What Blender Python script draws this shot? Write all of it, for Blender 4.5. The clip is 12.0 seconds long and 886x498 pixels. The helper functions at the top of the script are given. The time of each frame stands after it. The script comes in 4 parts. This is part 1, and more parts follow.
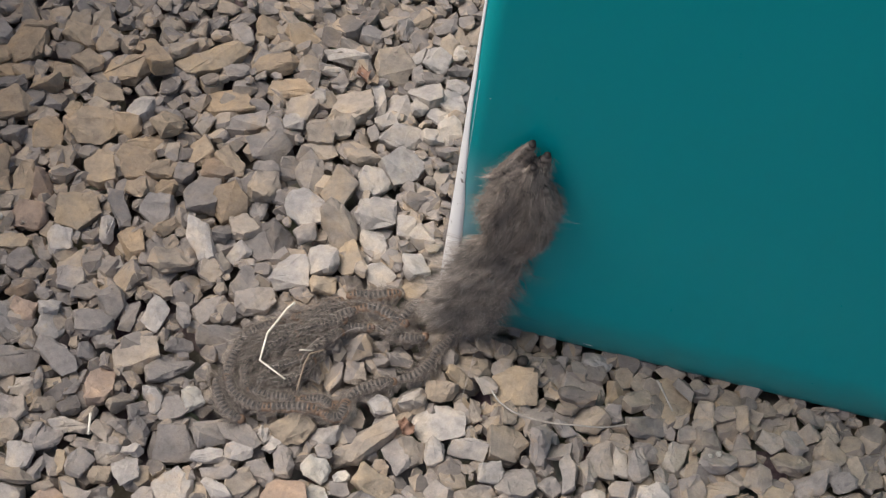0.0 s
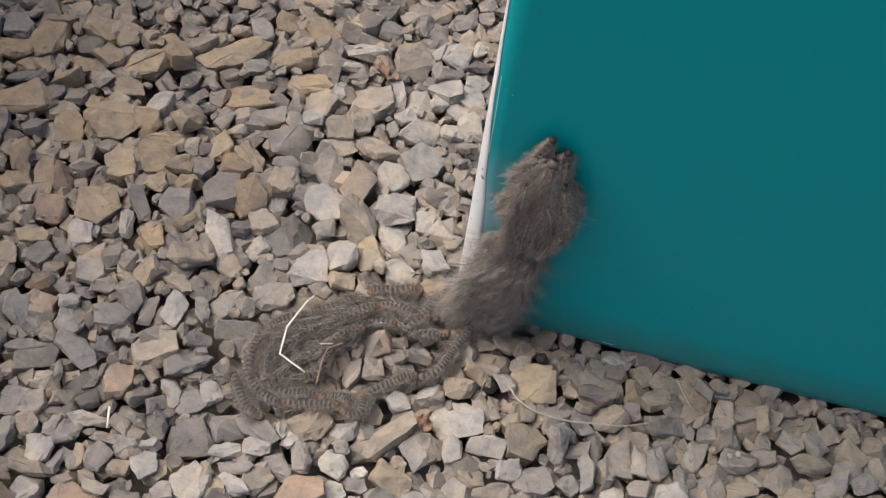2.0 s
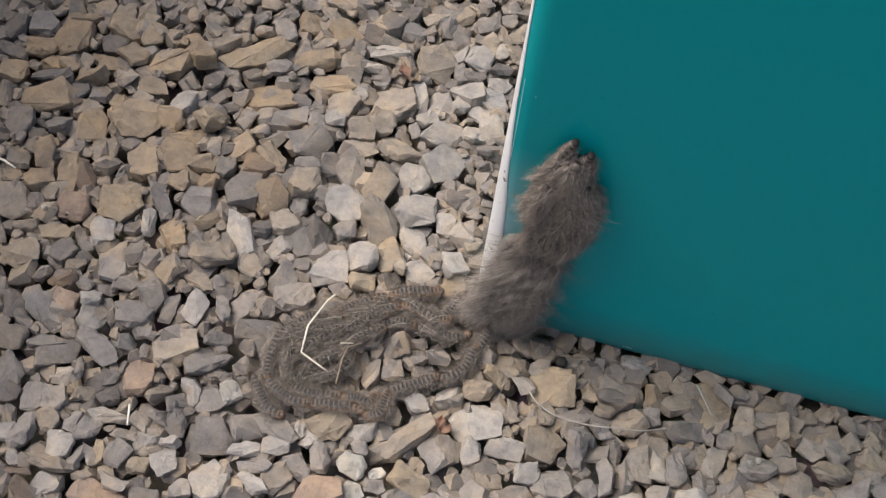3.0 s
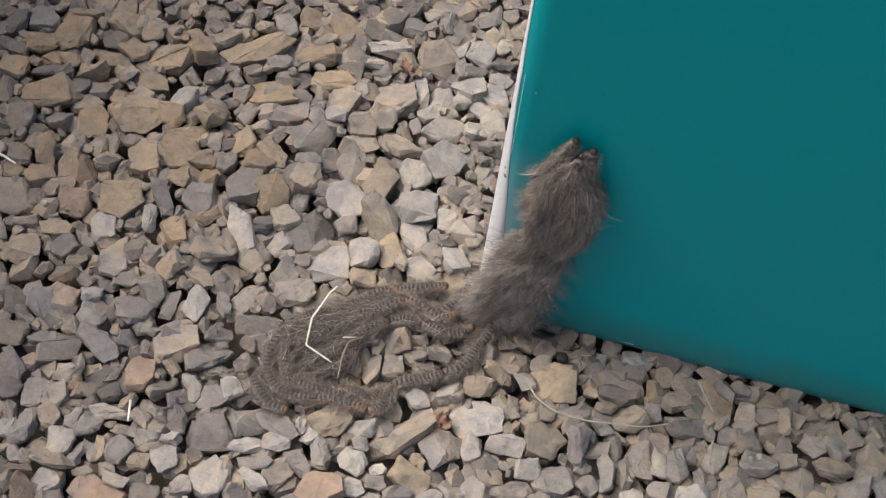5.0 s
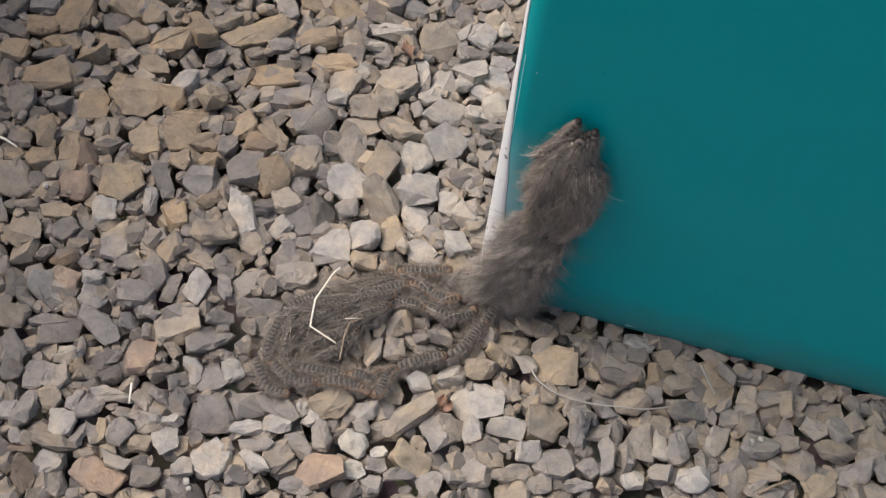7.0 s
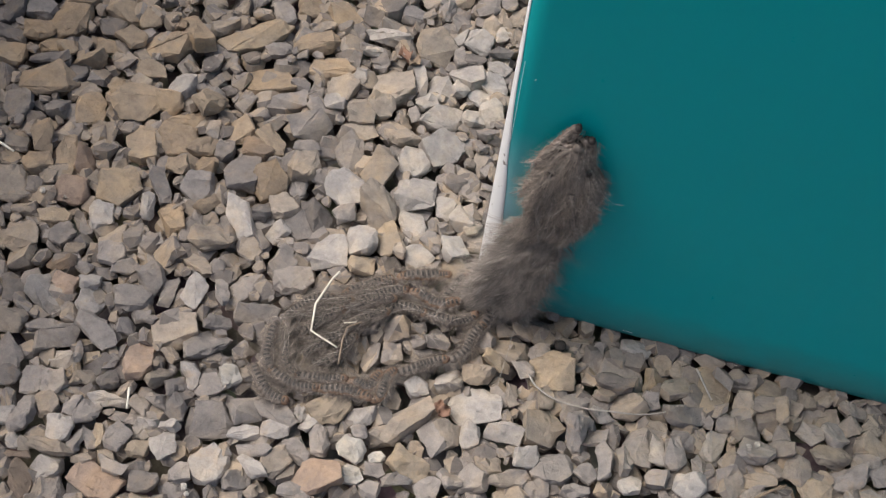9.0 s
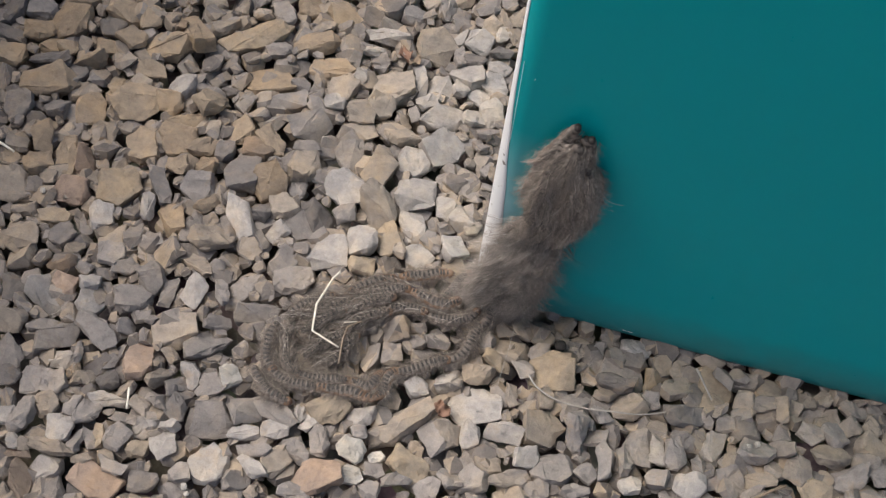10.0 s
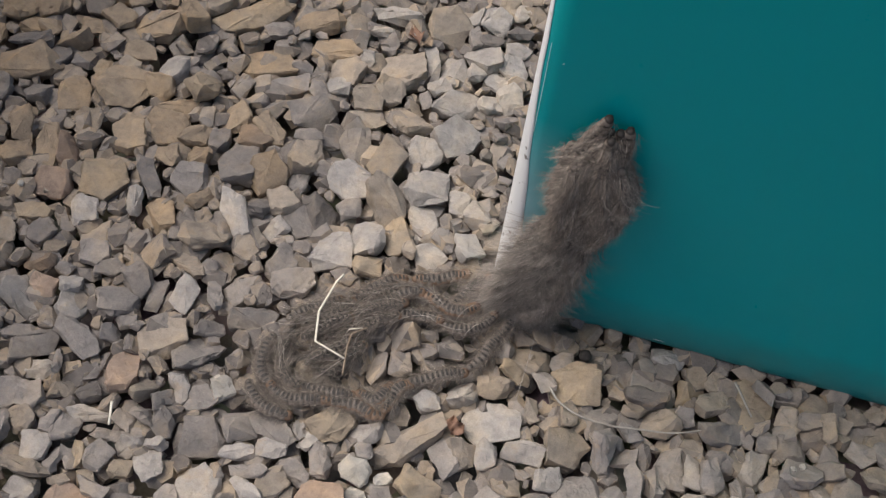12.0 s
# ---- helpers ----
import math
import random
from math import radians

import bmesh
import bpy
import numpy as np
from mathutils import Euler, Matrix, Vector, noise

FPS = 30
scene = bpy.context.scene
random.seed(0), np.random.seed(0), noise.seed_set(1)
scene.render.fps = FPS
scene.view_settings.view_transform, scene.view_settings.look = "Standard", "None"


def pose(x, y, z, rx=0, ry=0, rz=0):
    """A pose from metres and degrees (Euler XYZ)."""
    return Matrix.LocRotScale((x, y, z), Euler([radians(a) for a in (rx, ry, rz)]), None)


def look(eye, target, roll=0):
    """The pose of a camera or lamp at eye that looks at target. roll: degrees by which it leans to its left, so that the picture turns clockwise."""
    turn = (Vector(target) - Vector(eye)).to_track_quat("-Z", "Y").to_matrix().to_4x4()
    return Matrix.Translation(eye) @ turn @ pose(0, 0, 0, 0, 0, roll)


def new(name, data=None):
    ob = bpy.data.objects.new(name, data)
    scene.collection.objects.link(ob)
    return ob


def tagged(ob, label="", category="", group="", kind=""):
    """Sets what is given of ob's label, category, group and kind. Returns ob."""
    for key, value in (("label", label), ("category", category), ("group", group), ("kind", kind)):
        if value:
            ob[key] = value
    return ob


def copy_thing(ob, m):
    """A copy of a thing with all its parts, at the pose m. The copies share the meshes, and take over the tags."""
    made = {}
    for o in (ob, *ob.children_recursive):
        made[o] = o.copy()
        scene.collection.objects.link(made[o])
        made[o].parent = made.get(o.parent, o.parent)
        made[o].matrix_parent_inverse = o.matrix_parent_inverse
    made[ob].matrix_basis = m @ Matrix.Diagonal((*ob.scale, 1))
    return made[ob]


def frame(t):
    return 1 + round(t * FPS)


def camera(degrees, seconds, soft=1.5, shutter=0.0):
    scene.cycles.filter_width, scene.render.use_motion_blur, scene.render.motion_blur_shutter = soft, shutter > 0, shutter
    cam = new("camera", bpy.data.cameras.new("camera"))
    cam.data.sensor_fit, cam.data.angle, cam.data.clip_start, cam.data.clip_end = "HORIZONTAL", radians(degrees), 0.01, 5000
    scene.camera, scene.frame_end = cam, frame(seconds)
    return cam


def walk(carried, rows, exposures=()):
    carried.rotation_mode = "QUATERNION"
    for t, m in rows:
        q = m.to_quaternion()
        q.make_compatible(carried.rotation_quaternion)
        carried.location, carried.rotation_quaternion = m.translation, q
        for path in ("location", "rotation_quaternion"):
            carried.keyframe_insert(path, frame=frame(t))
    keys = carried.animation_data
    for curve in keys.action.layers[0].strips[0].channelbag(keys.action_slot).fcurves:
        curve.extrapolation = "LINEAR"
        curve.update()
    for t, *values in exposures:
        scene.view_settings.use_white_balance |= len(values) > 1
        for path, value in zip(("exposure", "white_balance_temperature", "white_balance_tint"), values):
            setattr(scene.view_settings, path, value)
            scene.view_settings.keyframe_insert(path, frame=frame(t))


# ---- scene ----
# camera: hand-held over a gravel bed, looking down at the foot of a teal panel
cam = camera(45.0, 12.0, soft=1.3)
WALK = [
    (0, 0.02067, -0.30431, 0.58383, 30.793, -4.715, 11.767),
    (0.5, 0.01975, -0.30412, 0.5831, 30.79, -4.754, 11.748),
    (1, 0.02024, -0.30449, 0.58283, 30.661, -4.47, 12.033),
    (1.5, 0.01894, -0.3047, 0.58216, 30.682, -4.487, 12.037),
    (2, 0.01864, -0.30401, 0.5821, 30.57, -4.208, 12.563),
    (2.5, 0.01674, -0.30503, 0.58136, 30.633, -3.969, 13.291),
    (3, 0.01727, -0.30443, 0.58167, 30.616, -3.714, 13.64),
    (5, 0.01816, -0.30311, 0.58143, 30.323, -3.574, 13.691),
    (5.5, 0.01713, -0.3047, 0.58087, 30.389, -3.646, 13.688),
    (6, 0.0171, -0.30458, 0.58053, 30.107, -3.604, 13.668),
    (6.5, 0.01834, -0.30506, 0.57909, 29.766, -3.523, 13.715),
    (7, 0.02051, -0.30458, 0.57885, 29.663, -3.368, 13.78),
    (9, 0.01751, -0.30434, 0.58035, 29.804, -3.741, 13.667),
    (9.5, 0.01801, -0.30461, 0.57992, 29.857, -3.688, 13.656),
    (10, 0.01857, -0.30397, 0.58023, 29.801, -3.639, 13.685),
    (10.5, 0.01805, -0.30433, 0.57995, 29.828, -3.653, 13.705),
    (11, 0.01601, -0.3005, 0.57408, 29.74, -3.701, 13.762),
    (11.5, 0.01362, -0.28414, 0.5558, 29.262, -3.435, 14.063),
    (12, 0.01097, -0.26832, 0.53643, 28.811, -3.261, 14.163),
]
walk(cam, [(t, pose(x, y, z, rx, ry, rz)) for t, x, y, z, rx, ry, rz in WALK],
     exposures=[(0.0, 0.2), (11.5, 0.2), (12.0, 0.0)])

# ---- light: open shade under a pale sky, the brighter part of the sky beyond the free edge side ----
world = bpy.data.worlds.new("world")
scene.world = world
world.use_nodes = True
wn = world.node_tree
sky = wn.nodes.new("ShaderNodeTexSky")
sky.sky_type, sky.sun_disc = "NISHITA", False
SUN_AZ, SUN_EL = 280.0, 60.0      # degrees clockwise from +y, and above the horizon
sky.sun_elevation, sky.sun_rotation = radians(SUN_EL), radians(SUN_AZ)
sky.air_density, sky.dust_density, sky.ozone_density = 0.7, 5.0, 0.5
bg = wn.nodes["Background"]
bg.inputs["Strength"].default_value = 0.14
wn.links.new(sky.outputs["Color"], bg.inputs["Color"])
sun = new("sun", bpy.data.lights.new("sun", "SUN"))
sun.data.energy, sun.data.angle, sun.data.color = 2.9, radians(48), (1.0, 0.95, 0.9)
az, el = radians(SUN_AZ), radians(SUN_EL)
sun_way = Vector((math.sin(az) * math.cos(el), math.cos(az) * math.cos(el), math.sin(el)))
sun.matrix_world = look(sun_way * 5, (0, 0, 0))


# ---- materials ----
def material(name, rough=0.8, metal=0.0):
    m = bpy.data.materials.new(name)
    m.use_nodes = True
    nt = m.node_tree
    b = nt.nodes["Principled BSDF"]
    b.inputs["Roughness"].default_value, b.inputs["Metallic"].default_value = rough, metal
    return m, nt, b


def tex_noise(nt, scale, detail=4.0, rough=0.55, coord="Object"):
    c = nt.nodes.new("ShaderNodeNewGeometry" if coord == "Position" else "ShaderNodeTexCoord")
    n = nt.nodes.new("ShaderNodeTexNoise")
    n.inputs["Scale"].default_value, n.inputs["Detail"].default_value, n.inputs["Roughness"].default_value = scale, detail, rough
    nt.links.new(c.outputs[coord], n.inputs["Vector"])
    return n


def ramp(nt, source, stops):
    r = nt.nodes.new("ShaderNodeValToRGB")
    e = r.color_ramp.elements
    while len(e) < len(stops):
        e.new(0.5)
    for el_, (p, c) in zip(e, stops):
        el_.position, el_.color = p, (*c, 1)
    nt.links.new(source, r.inputs["Fac"])
    return r


def mixed(nt, a, b, fac, mode="MIX"):
    """a mixed with b; each a socket or a colour; fac a socket or a number."""
    x = nt.nodes.new("ShaderNodeMix")
    x.data_type, x.blend_type = "RGBA", mode
    for key, v in ((0, fac), (6, a), (7, b)):
        if isinstance(v, (int, float)):
            x.inputs[key].default_value = v
        elif isinstance(v, tuple):
            x.inputs[key].default_value = (*v, 1)
        else:
            nt.links.new(v, x.inputs[key])
    return x.outputs[2]


def bump(nt, b, height, strength, distance):
    u = nt.nodes.new("ShaderNodeBump")
    u.inputs["Strength"].default_value, u.inputs["Distance"].default_value = strength, distance
    nt.links.new(height, u.inputs["Height"])
    nt.links.new(u.outputs["Normal"], b.inputs["Normal"])


def rock_look(m, nt, b, base):
    """Mottled, dusty stone round a base colour socket: blotches, fine grain, rust stains, small pits."""
    blot = tex_noise(nt, 120.0, 5.0, 0.65, "Position")
    grain = tex_noise(nt, 1400.0, 3.0, 0.7, "Position")
    vein = tex_noise(nt, 330.0, 6.0, 0.75, "Position")
    c = mixed(nt, base, ramp(nt, blot.outputs["Fac"], [(0.28, (0.7, 0.69, 0.68)), (0.5, (1, 1, 1)), (0.72, (1.25, 1.22, 1.15))]).outputs["Color"], 0.75, "MULTIPLY")
    c = mixed(nt, c, ramp(nt, vein.outputs["Fac"], [(0.3, (0.74, 0.74, 0.75)), (0.52, (1, 1, 1)), (0.7, (1.18, 1.17, 1.14))]).outputs["Color"], 0.5, "MULTIPLY")
    c = mixed(nt, c, ramp(nt, grain.outputs["Fac"], [(0.3, (0.8, 0.8, 0.8)), (0.7, (1.15, 1.15, 1.15))]).outputs["Color"], 0.5, "MULTIPLY")
    patch = tex_noise(nt, 48.0, 3.0, 0.6, "Position")
    c = mixed(nt, c, ramp(nt, patch.outputs["Fac"], [(0.36, (0.84, 0.86, 0.89)), (0.5, (1, 1, 1)), (0.64, (1.14, 1.09, 1.0))]).outputs["Color"], 1.0, "MULTIPLY")
    stain = tex_noise(nt, 60.0, 5.0, 0.7, "Position")
    c = mixed(nt, c, (0.31, 0.2, 0.11), ramp(nt, stain.outputs["Fac"], [(0.58, (0, 0, 0)), (0.74, (0.4, 0.4, 0.4))]).outputs["Color"])
    nt.links.new(c, b.inputs["Base Color"])
    bump(nt, b, mixed(nt, blot.outputs["Fac"], vein.outputs["Fac"], 0.5), 0.9, 0.0035)
    b.inputs["Specular IOR Level"].default_value = 0.3


def stone_material(name, dark, light):
    m, nt, b = material(name, 0.86)
    info = nt.nodes.new("ShaderNodeObjectInfo")
    base = ramp(nt, info.outputs["Random"], [(0.0, dark), (1.0, light)])
    rock_look(m, nt, b, base.outputs["Color"])
    return m


TAN = stone_material("tan_stone", (0.275, 0.234, 0.192), (0.372, 0.318, 0.263))
WARM = stone_material("warm_brown_stone", (0.282, 0.22, 0.158), (0.375, 0.298, 0.217))
GREY = stone_material("grey_stone", (0.24, 0.215, 0.195), (0.324, 0.292, 0.268))
DARK = stone_material("dark_grey_stone", (0.165, 0.148, 0.135), (0.22, 0.198, 0.182))
PALE = stone_material("pale_stone", (0.345, 0.316, 0.288), (0.437, 0.403, 0.37))
OCHRE = stone_material("ochre_stone", (0.315, 0.256, 0.19), (0.395, 0.325, 0.245))
PEACH = stone_material("peach_stone", (0.35, 0.264, 0.205), (0.39, 0.297, 0.233))
BROWN = stone_material("brown_stone", (0.195, 0.15, 0.114), (0.235, 0.183, 0.141))
SLATE = stone_material("slate_stone", (0.226, 0.206, 0.192), (0.297, 0.272, 0.256))
WHITE = stone_material("whitish_stone", (0.45, 0.42, 0.375), (0.52, 0.49, 0.44))

mix_stone, nt, b = material("mixed_gravel", 0.88)
geo = nt.nodes.new("ShaderNodeNewGeometry")
r = ramp(nt, geo.outputs["Random Per Island"], [(0.0, (0.172, 0.152, 0.138)), (0.1, (0.24, 0.212, 0.19)), (0.28, (0.289, 0.246, 0.202)), (0.45, (0.259, 0.231, 0.211)), (0.6, (0.335, 0.276, 0.216)), (0.75, (0.297, 0.266, 0.241)), (0.88, (0.356, 0.303, 0.248)), (1.0, (0.42, 0.378, 0.335))])
r.color_ramp.interpolation = "CONSTANT"
rock_look(mix_stone, nt, b, r.outputs["Color"])

soil, nt, b = material("stone_dust_ground", 0.95)
vor = nt.nodes.new("ShaderNodeTexVoronoi")
vor.inputs["Scale"].default_value = 45.0
co = nt.nodes.new("ShaderNodeTexCoord")
nt.links.new(co.outputs["Object"], vor.inputs["Vector"])
fine = tex_noise(nt, 160.0, 6.0, 0.65)
c = mixed(nt, ramp(nt, fine.outputs["Fac"], [(0.3, (0.085, 0.075, 0.062)), (0.7, (0.2, 0.176, 0.144))]).outputs["Color"], vor.outputs["Color"], 0.05)
nt.links.new(c, b.inputs["Base Color"])
bump(nt, b, vor.outputs["Distance"], 0.8, 0.008)

teal, nt, b = material("teal_gloss_paint", 0.34)
film_n = tex_noise(nt, 9.0, 4.0, 0.6)
streak = tex_noise(nt, 60.0, 5.0, 0.65)
c = mixed(nt, (0.001, 0.312, 0.33), (0.0015, 0.335, 0.354), film_n.outputs["Fac"])
c = mixed(nt, c, (0.06, 0.2, 0.21), ramp(nt, streak.outputs["Fac"], [(0.62, (0, 0, 0)), (0.85, (0.10, 0.10, 0.10))]).outputs["Color"])
nt.links.new(ramp(nt, streak.outputs["Fac"], [(0.3, (0.27, 0.27, 0.27)), (0.7, (0.42, 0.42, 0.42))]).outputs["Color"], b.inputs["Roughness"])
b.inputs["IOR"].default_value = 1.2
sheet_co = nt.nodes.new("ShaderNodeTexCoord")
axes = nt.nodes.new("ShaderNodeSeparateXYZ")
nt.links.new(sheet_co.outputs["Object"], axes.inputs["Vector"])
ragged_n = tex_noise(nt, 45.0, 5.0, 0.6)
pale_x = nt.nodes.new("ShaderNodeMath")          # colour turns paler towards the free edge, with a ragged border
pale_x.operation = "MULTIPLY_ADD"
pale_x.inputs[1].default_value = 0.012
nt.links.new(ragged_n.outputs["Fac"], pale_x.inputs[0])
nt.links.new(axes.outputs["X"], pale_x.inputs[2])
pale_edge = ramp(nt, pale_x.outputs["Value"], [(0.012, (0.85, 0.85, 0.85)), (0.036, (0, 0, 0))])
grime_reflect_n = nt.nodes.new("ShaderNodeMath")       # dust, with the gravel's dull reflection painted in, above the foot
grime_reflect_n.operation = "MULTIPLY_ADD"
grime_reflect_n.inputs[1].default_value = -0.03
nt.links.new(ragged_n.outputs["Fac"], grime_reflect_n.inputs[0])
nt.links.new(axes.outputs["Z"], grime_reflect_n.inputs[2])
grime_reflect = ramp(nt, grime_reflect_n.outputs["Value"], [(0.0, (0.62, 0.62, 0.62)), (0.03, (0, 0, 0))])
c = mixed(nt, c, (0.045, 0.19, 0.175), grime_reflect.outputs["Color"])
low = ramp(nt, axes.outputs["Z"], [(0.09, (1, 1, 1)), (0.175, (0, 0, 0))])
c = mixed(nt, c, (0.42, 0.58, 0.62), mixed(nt, pale_edge.outputs["Color"], low.outputs["Color"], 1.0, "MULTIPLY"))
nt.links.new(c, b.inputs["Base Color"])

white, nt, b = material("white_edge_paint", 0.45)
spots = tex_noise(nt, 140.0, 3.0, 0.6)
c = mixed(nt, (0.82, 0.83, 0.83), (0.12, 0.1, 0.08), ramp(nt, spots.outputs["Fac"], [(0.645, (0, 0, 0)), (0.695, (0.85, 0.85, 0.85))]).outputs["Color"])
nt.links.new(c, b.inputs["Base Color"])


def plain(name, dark, light, scale, rough=0.7, bumps=0.0):
    m, nt, b = material(name, rough)
    n = tex_noise(nt, scale, 4.0, 0.6)
    nt.links.new(ramp(nt, n.outputs["Fac"], [(0.3, dark), (0.7, light)]).outputs["Color"], b.inputs["Base Color"])
    if bumps:
        bump(nt, b, n.outputs["Fac"], 0.6, bumps)
    return m


skin = plain("grey_brown_skin", (0.088, 0.073, 0.062), (0.135, 0.113, 0.096), 700.0, 0.65, 0.0004)
side = plain("tan_side_skin", (0.12, 0.096, 0.078), (0.19, 0.157, 0.13), 500.0, 0.6, 0.0004)
rust = plain("rust_side_skin", (0.17, 0.095, 0.055), (0.25, 0.15, 0.092), 420.0, 0.6, 0.0004)
rust_top = plain("rust_back_skin", (0.125, 0.076, 0.046), (0.2, 0.126, 0.079), 420.0, 0.6, 0.0004)
black = plain("black_band_skin", (0.02, 0.018, 0.016), (0.042, 0.037, 0.033), 900.0, 0.7)
head_skin = plain("red_brown_head", (0.06, 0.032, 0.02), (0.11, 0.06, 0.038), 600.0, 0.45)
dark_head = plain("dark_head", (0.012, 0.01, 0.009), (0.03, 0.022, 0.018), 600.0, 0.65)
straw_skin = plain("dry_straw", (0.62, 0.56, 0.44), (0.8, 0.76, 0.66), 260.0, 0.55)
tan_twig = plain("tan_twig", (0.17, 0.125, 0.085), (0.29, 0.225, 0.16), 300.0, 0.7)
grey_stem = plain("grey_stem", (0.22, 0.2, 0.175), (0.36, 0.335, 0.3), 200.0, 0.7)
leaf_red = plain("red_brown_leaf", (0.15, 0.08, 0.052), (0.26, 0.155, 0.105), 300.0, 0.75)
seed_dark = plain("dark_seed", (0.014, 0.012, 0.01), (0.04, 0.034, 0.03), 500.0, 0.8, 0.0006)

def hair_tone(nt, b, r):
    """Locks of hair differ in tone as well as single hairs."""
    n = tex_noise(nt, 420.0, 2.0, 0.5)
    lock = ramp(nt, n.outputs["Fac"], [(0.34, (0.5, 0.48, 0.46)), (0.5, (1, 1, 1)), (0.66, (1.6, 1.57, 1.52))])
    nt.links.new(mixed(nt, r.outputs["Color"], lock.outputs["Color"], 1.0, "MULTIPLY"), b.inputs["Base Color"])


hair, nt, b = material("grey_hair", 0.55)
geo = nt.nodes.new("ShaderNodeNewGeometry")
r = ramp(nt, geo.outputs["Random Per Island"], [(0.0, (0.12, 0.102, 0.089)), (0.5, (0.3, 0.258, 0.224)), (0.85, (0.54, 0.476, 0.412)), (0.97, (0.74, 0.68, 0.59))])
hair_tone(nt, b, r)

pale_hair, nt, b = material("pale_grey_hair", 0.55)
geo = nt.nodes.new("ShaderNodeNewGeometry")
r = ramp(nt, geo.outputs["Random Per Island"], [(0.0, (0.12, 0.105, 0.092)), (0.5, (0.275, 0.241, 0.212)), (0.85, (0.48, 0.43, 0.386)), (0.97, (0.8, 0.75, 0.67))])
hair_tone(nt, b, r)
brown_hair, nt, b = material("brown_grey_hair", 0.55)
geo = nt.nodes.new("ShaderNodeNewGeometry")
r = ramp(nt, geo.outputs["Random Per Island"], [(0.0, (0.07, 0.059, 0.05)), (0.5, (0.165, 0.141, 0.12)), (0.85, (0.34, 0.295, 0.252)), (0.97, (0.7, 0.62, 0.52))])
hair_tone(nt, b, r)
strand_skin = plain("pale_strand", (0.6, 0.54, 0.46), (0.76, 0.7, 0.62), 300.0, 0.5)


# ---- helpers for meshes ----
def part(name, bm, mat, parent=None, label="", smooth=False, kind=""):
    me = bpy.data.meshes.new(name)
    bm.to_mesh(me)
    bm.free()
    for m in (mat if isinstance(mat, (list, tuple)) else [mat]):
        me.materials.append(m)
    if smooth:
        me.polygons.foreach_set("use_smooth", [True] * len(me.polygons))
    ob = new(name, me)
    ob.parent = parent
    if label:
        tagged(ob, label)
    if kind:
        tagged(ob, kind=kind)
    return ob


def tube(points, radius, sides=7, taper=1.0):
    """A round stem along points, narrowing to taper times its radius."""
    bm = bmesh.new()
    pts = [Vector(p) for p in points]
    rings = []
    for i, p in enumerate(pts):
        d = (pts[min(i + 1, len(pts) - 1)] - pts[max(i - 1, 0)]).normalized()
        u = d.cross(Vector((0.13, 0.21, 0.97))).normalized()
        v = d.cross(u)
        rr = radius * (1 + (taper - 1) * i / (len(pts) - 1))
        rings.append([bm.verts.new(p + rr * (math.cos(a) * u + math.sin(a) * v)) for a in (2 * math.pi * k / sides for k in range(sides))])
    for a, c in zip(rings, rings[1:]):
        for k in range(sides):
            bm.faces.new((a[k], a[(k + 1) % sides], c[(k + 1) % sides], c[k]))
    bm.faces.new(rings[0][::-1])
    bm.faces.new(rings[-1])
    return bm


def spline(points, steps):
    """Catmull-Rom through points, steps per span."""
    p = [Vector(points[0])] + [Vector(q) for q in points] + [Vector(points[-1])]
    out = []
    for i in range(1, len(p) - 2):
        for k in range(steps):
            t = k / steps
            a, b_, c_, d = p[i - 1], p[i], p[i + 1], p[i + 2]
            out.append(0.5 * (2 * b_ + (c_ - a) * t + (2 * a - 5 * b_ + 4 * c_ - d) * t * t + (3 * b_ - a - 3 * c_ + d) * t ** 3))
    out.append(p[-2])
    return out


# ---- ground ----
bm = bmesh.new()
bmesh.ops.create_grid(bm, x_segments=40, y_segments=40, size=40.0)
ground = part("ground", bm, soil)
ground.location.z = -0.016
tagged(ground, "grey and tan crushed stone gravel covering open ground", "gravel ground", kind="structure")

# an unseen low wall, added to shade the bed's left end with warm bounce
bm = bmesh.new()
bmesh.ops.create_cube(bm, size=1.0)
for v in bm.verts:
    v.co = Vector((v.co.x * 0.12, v.co.y * 2.7, v.co.z * 0.44))
bmesh.ops.bevel(bm, geom=bm.edges[:], offset=0.006, segments=2, affect="EDGES")
wall_west = part("wall_west", bm, plain("shade_wall_tan", (0.3, 0.24, 0.18), (0.42, 0.34, 0.26), 14.0, 0.9, 0.004))
wall_west.location = (-0.57, 1.1, 0.2)
tagged(wall_west, "plain tan unseen wall added to shade one end of the gravel", "wall", kind="structure")

# ---- the teal panel: a painted sheet folded round a rounded edge and a rounded foot ----
PANEL_W, PANEL_H, PANEL_D, FOOT = 0.62, 0.55, 0.05, -0.003


def panel_profile(r, n=8):
    """Plan of the panel: front at y=0, rounded free edge at x=0."""
    pts = [(PANEL_W, 0.0)]
    for k in range(n + 1):
        a = radians(90 * k / n)
        pts.append((r - r * math.sin(a), r - r * math.cos(a)))
    pts += [(0.0, PANEL_D), (PANEL_W, PANEL_D)]
    return pts


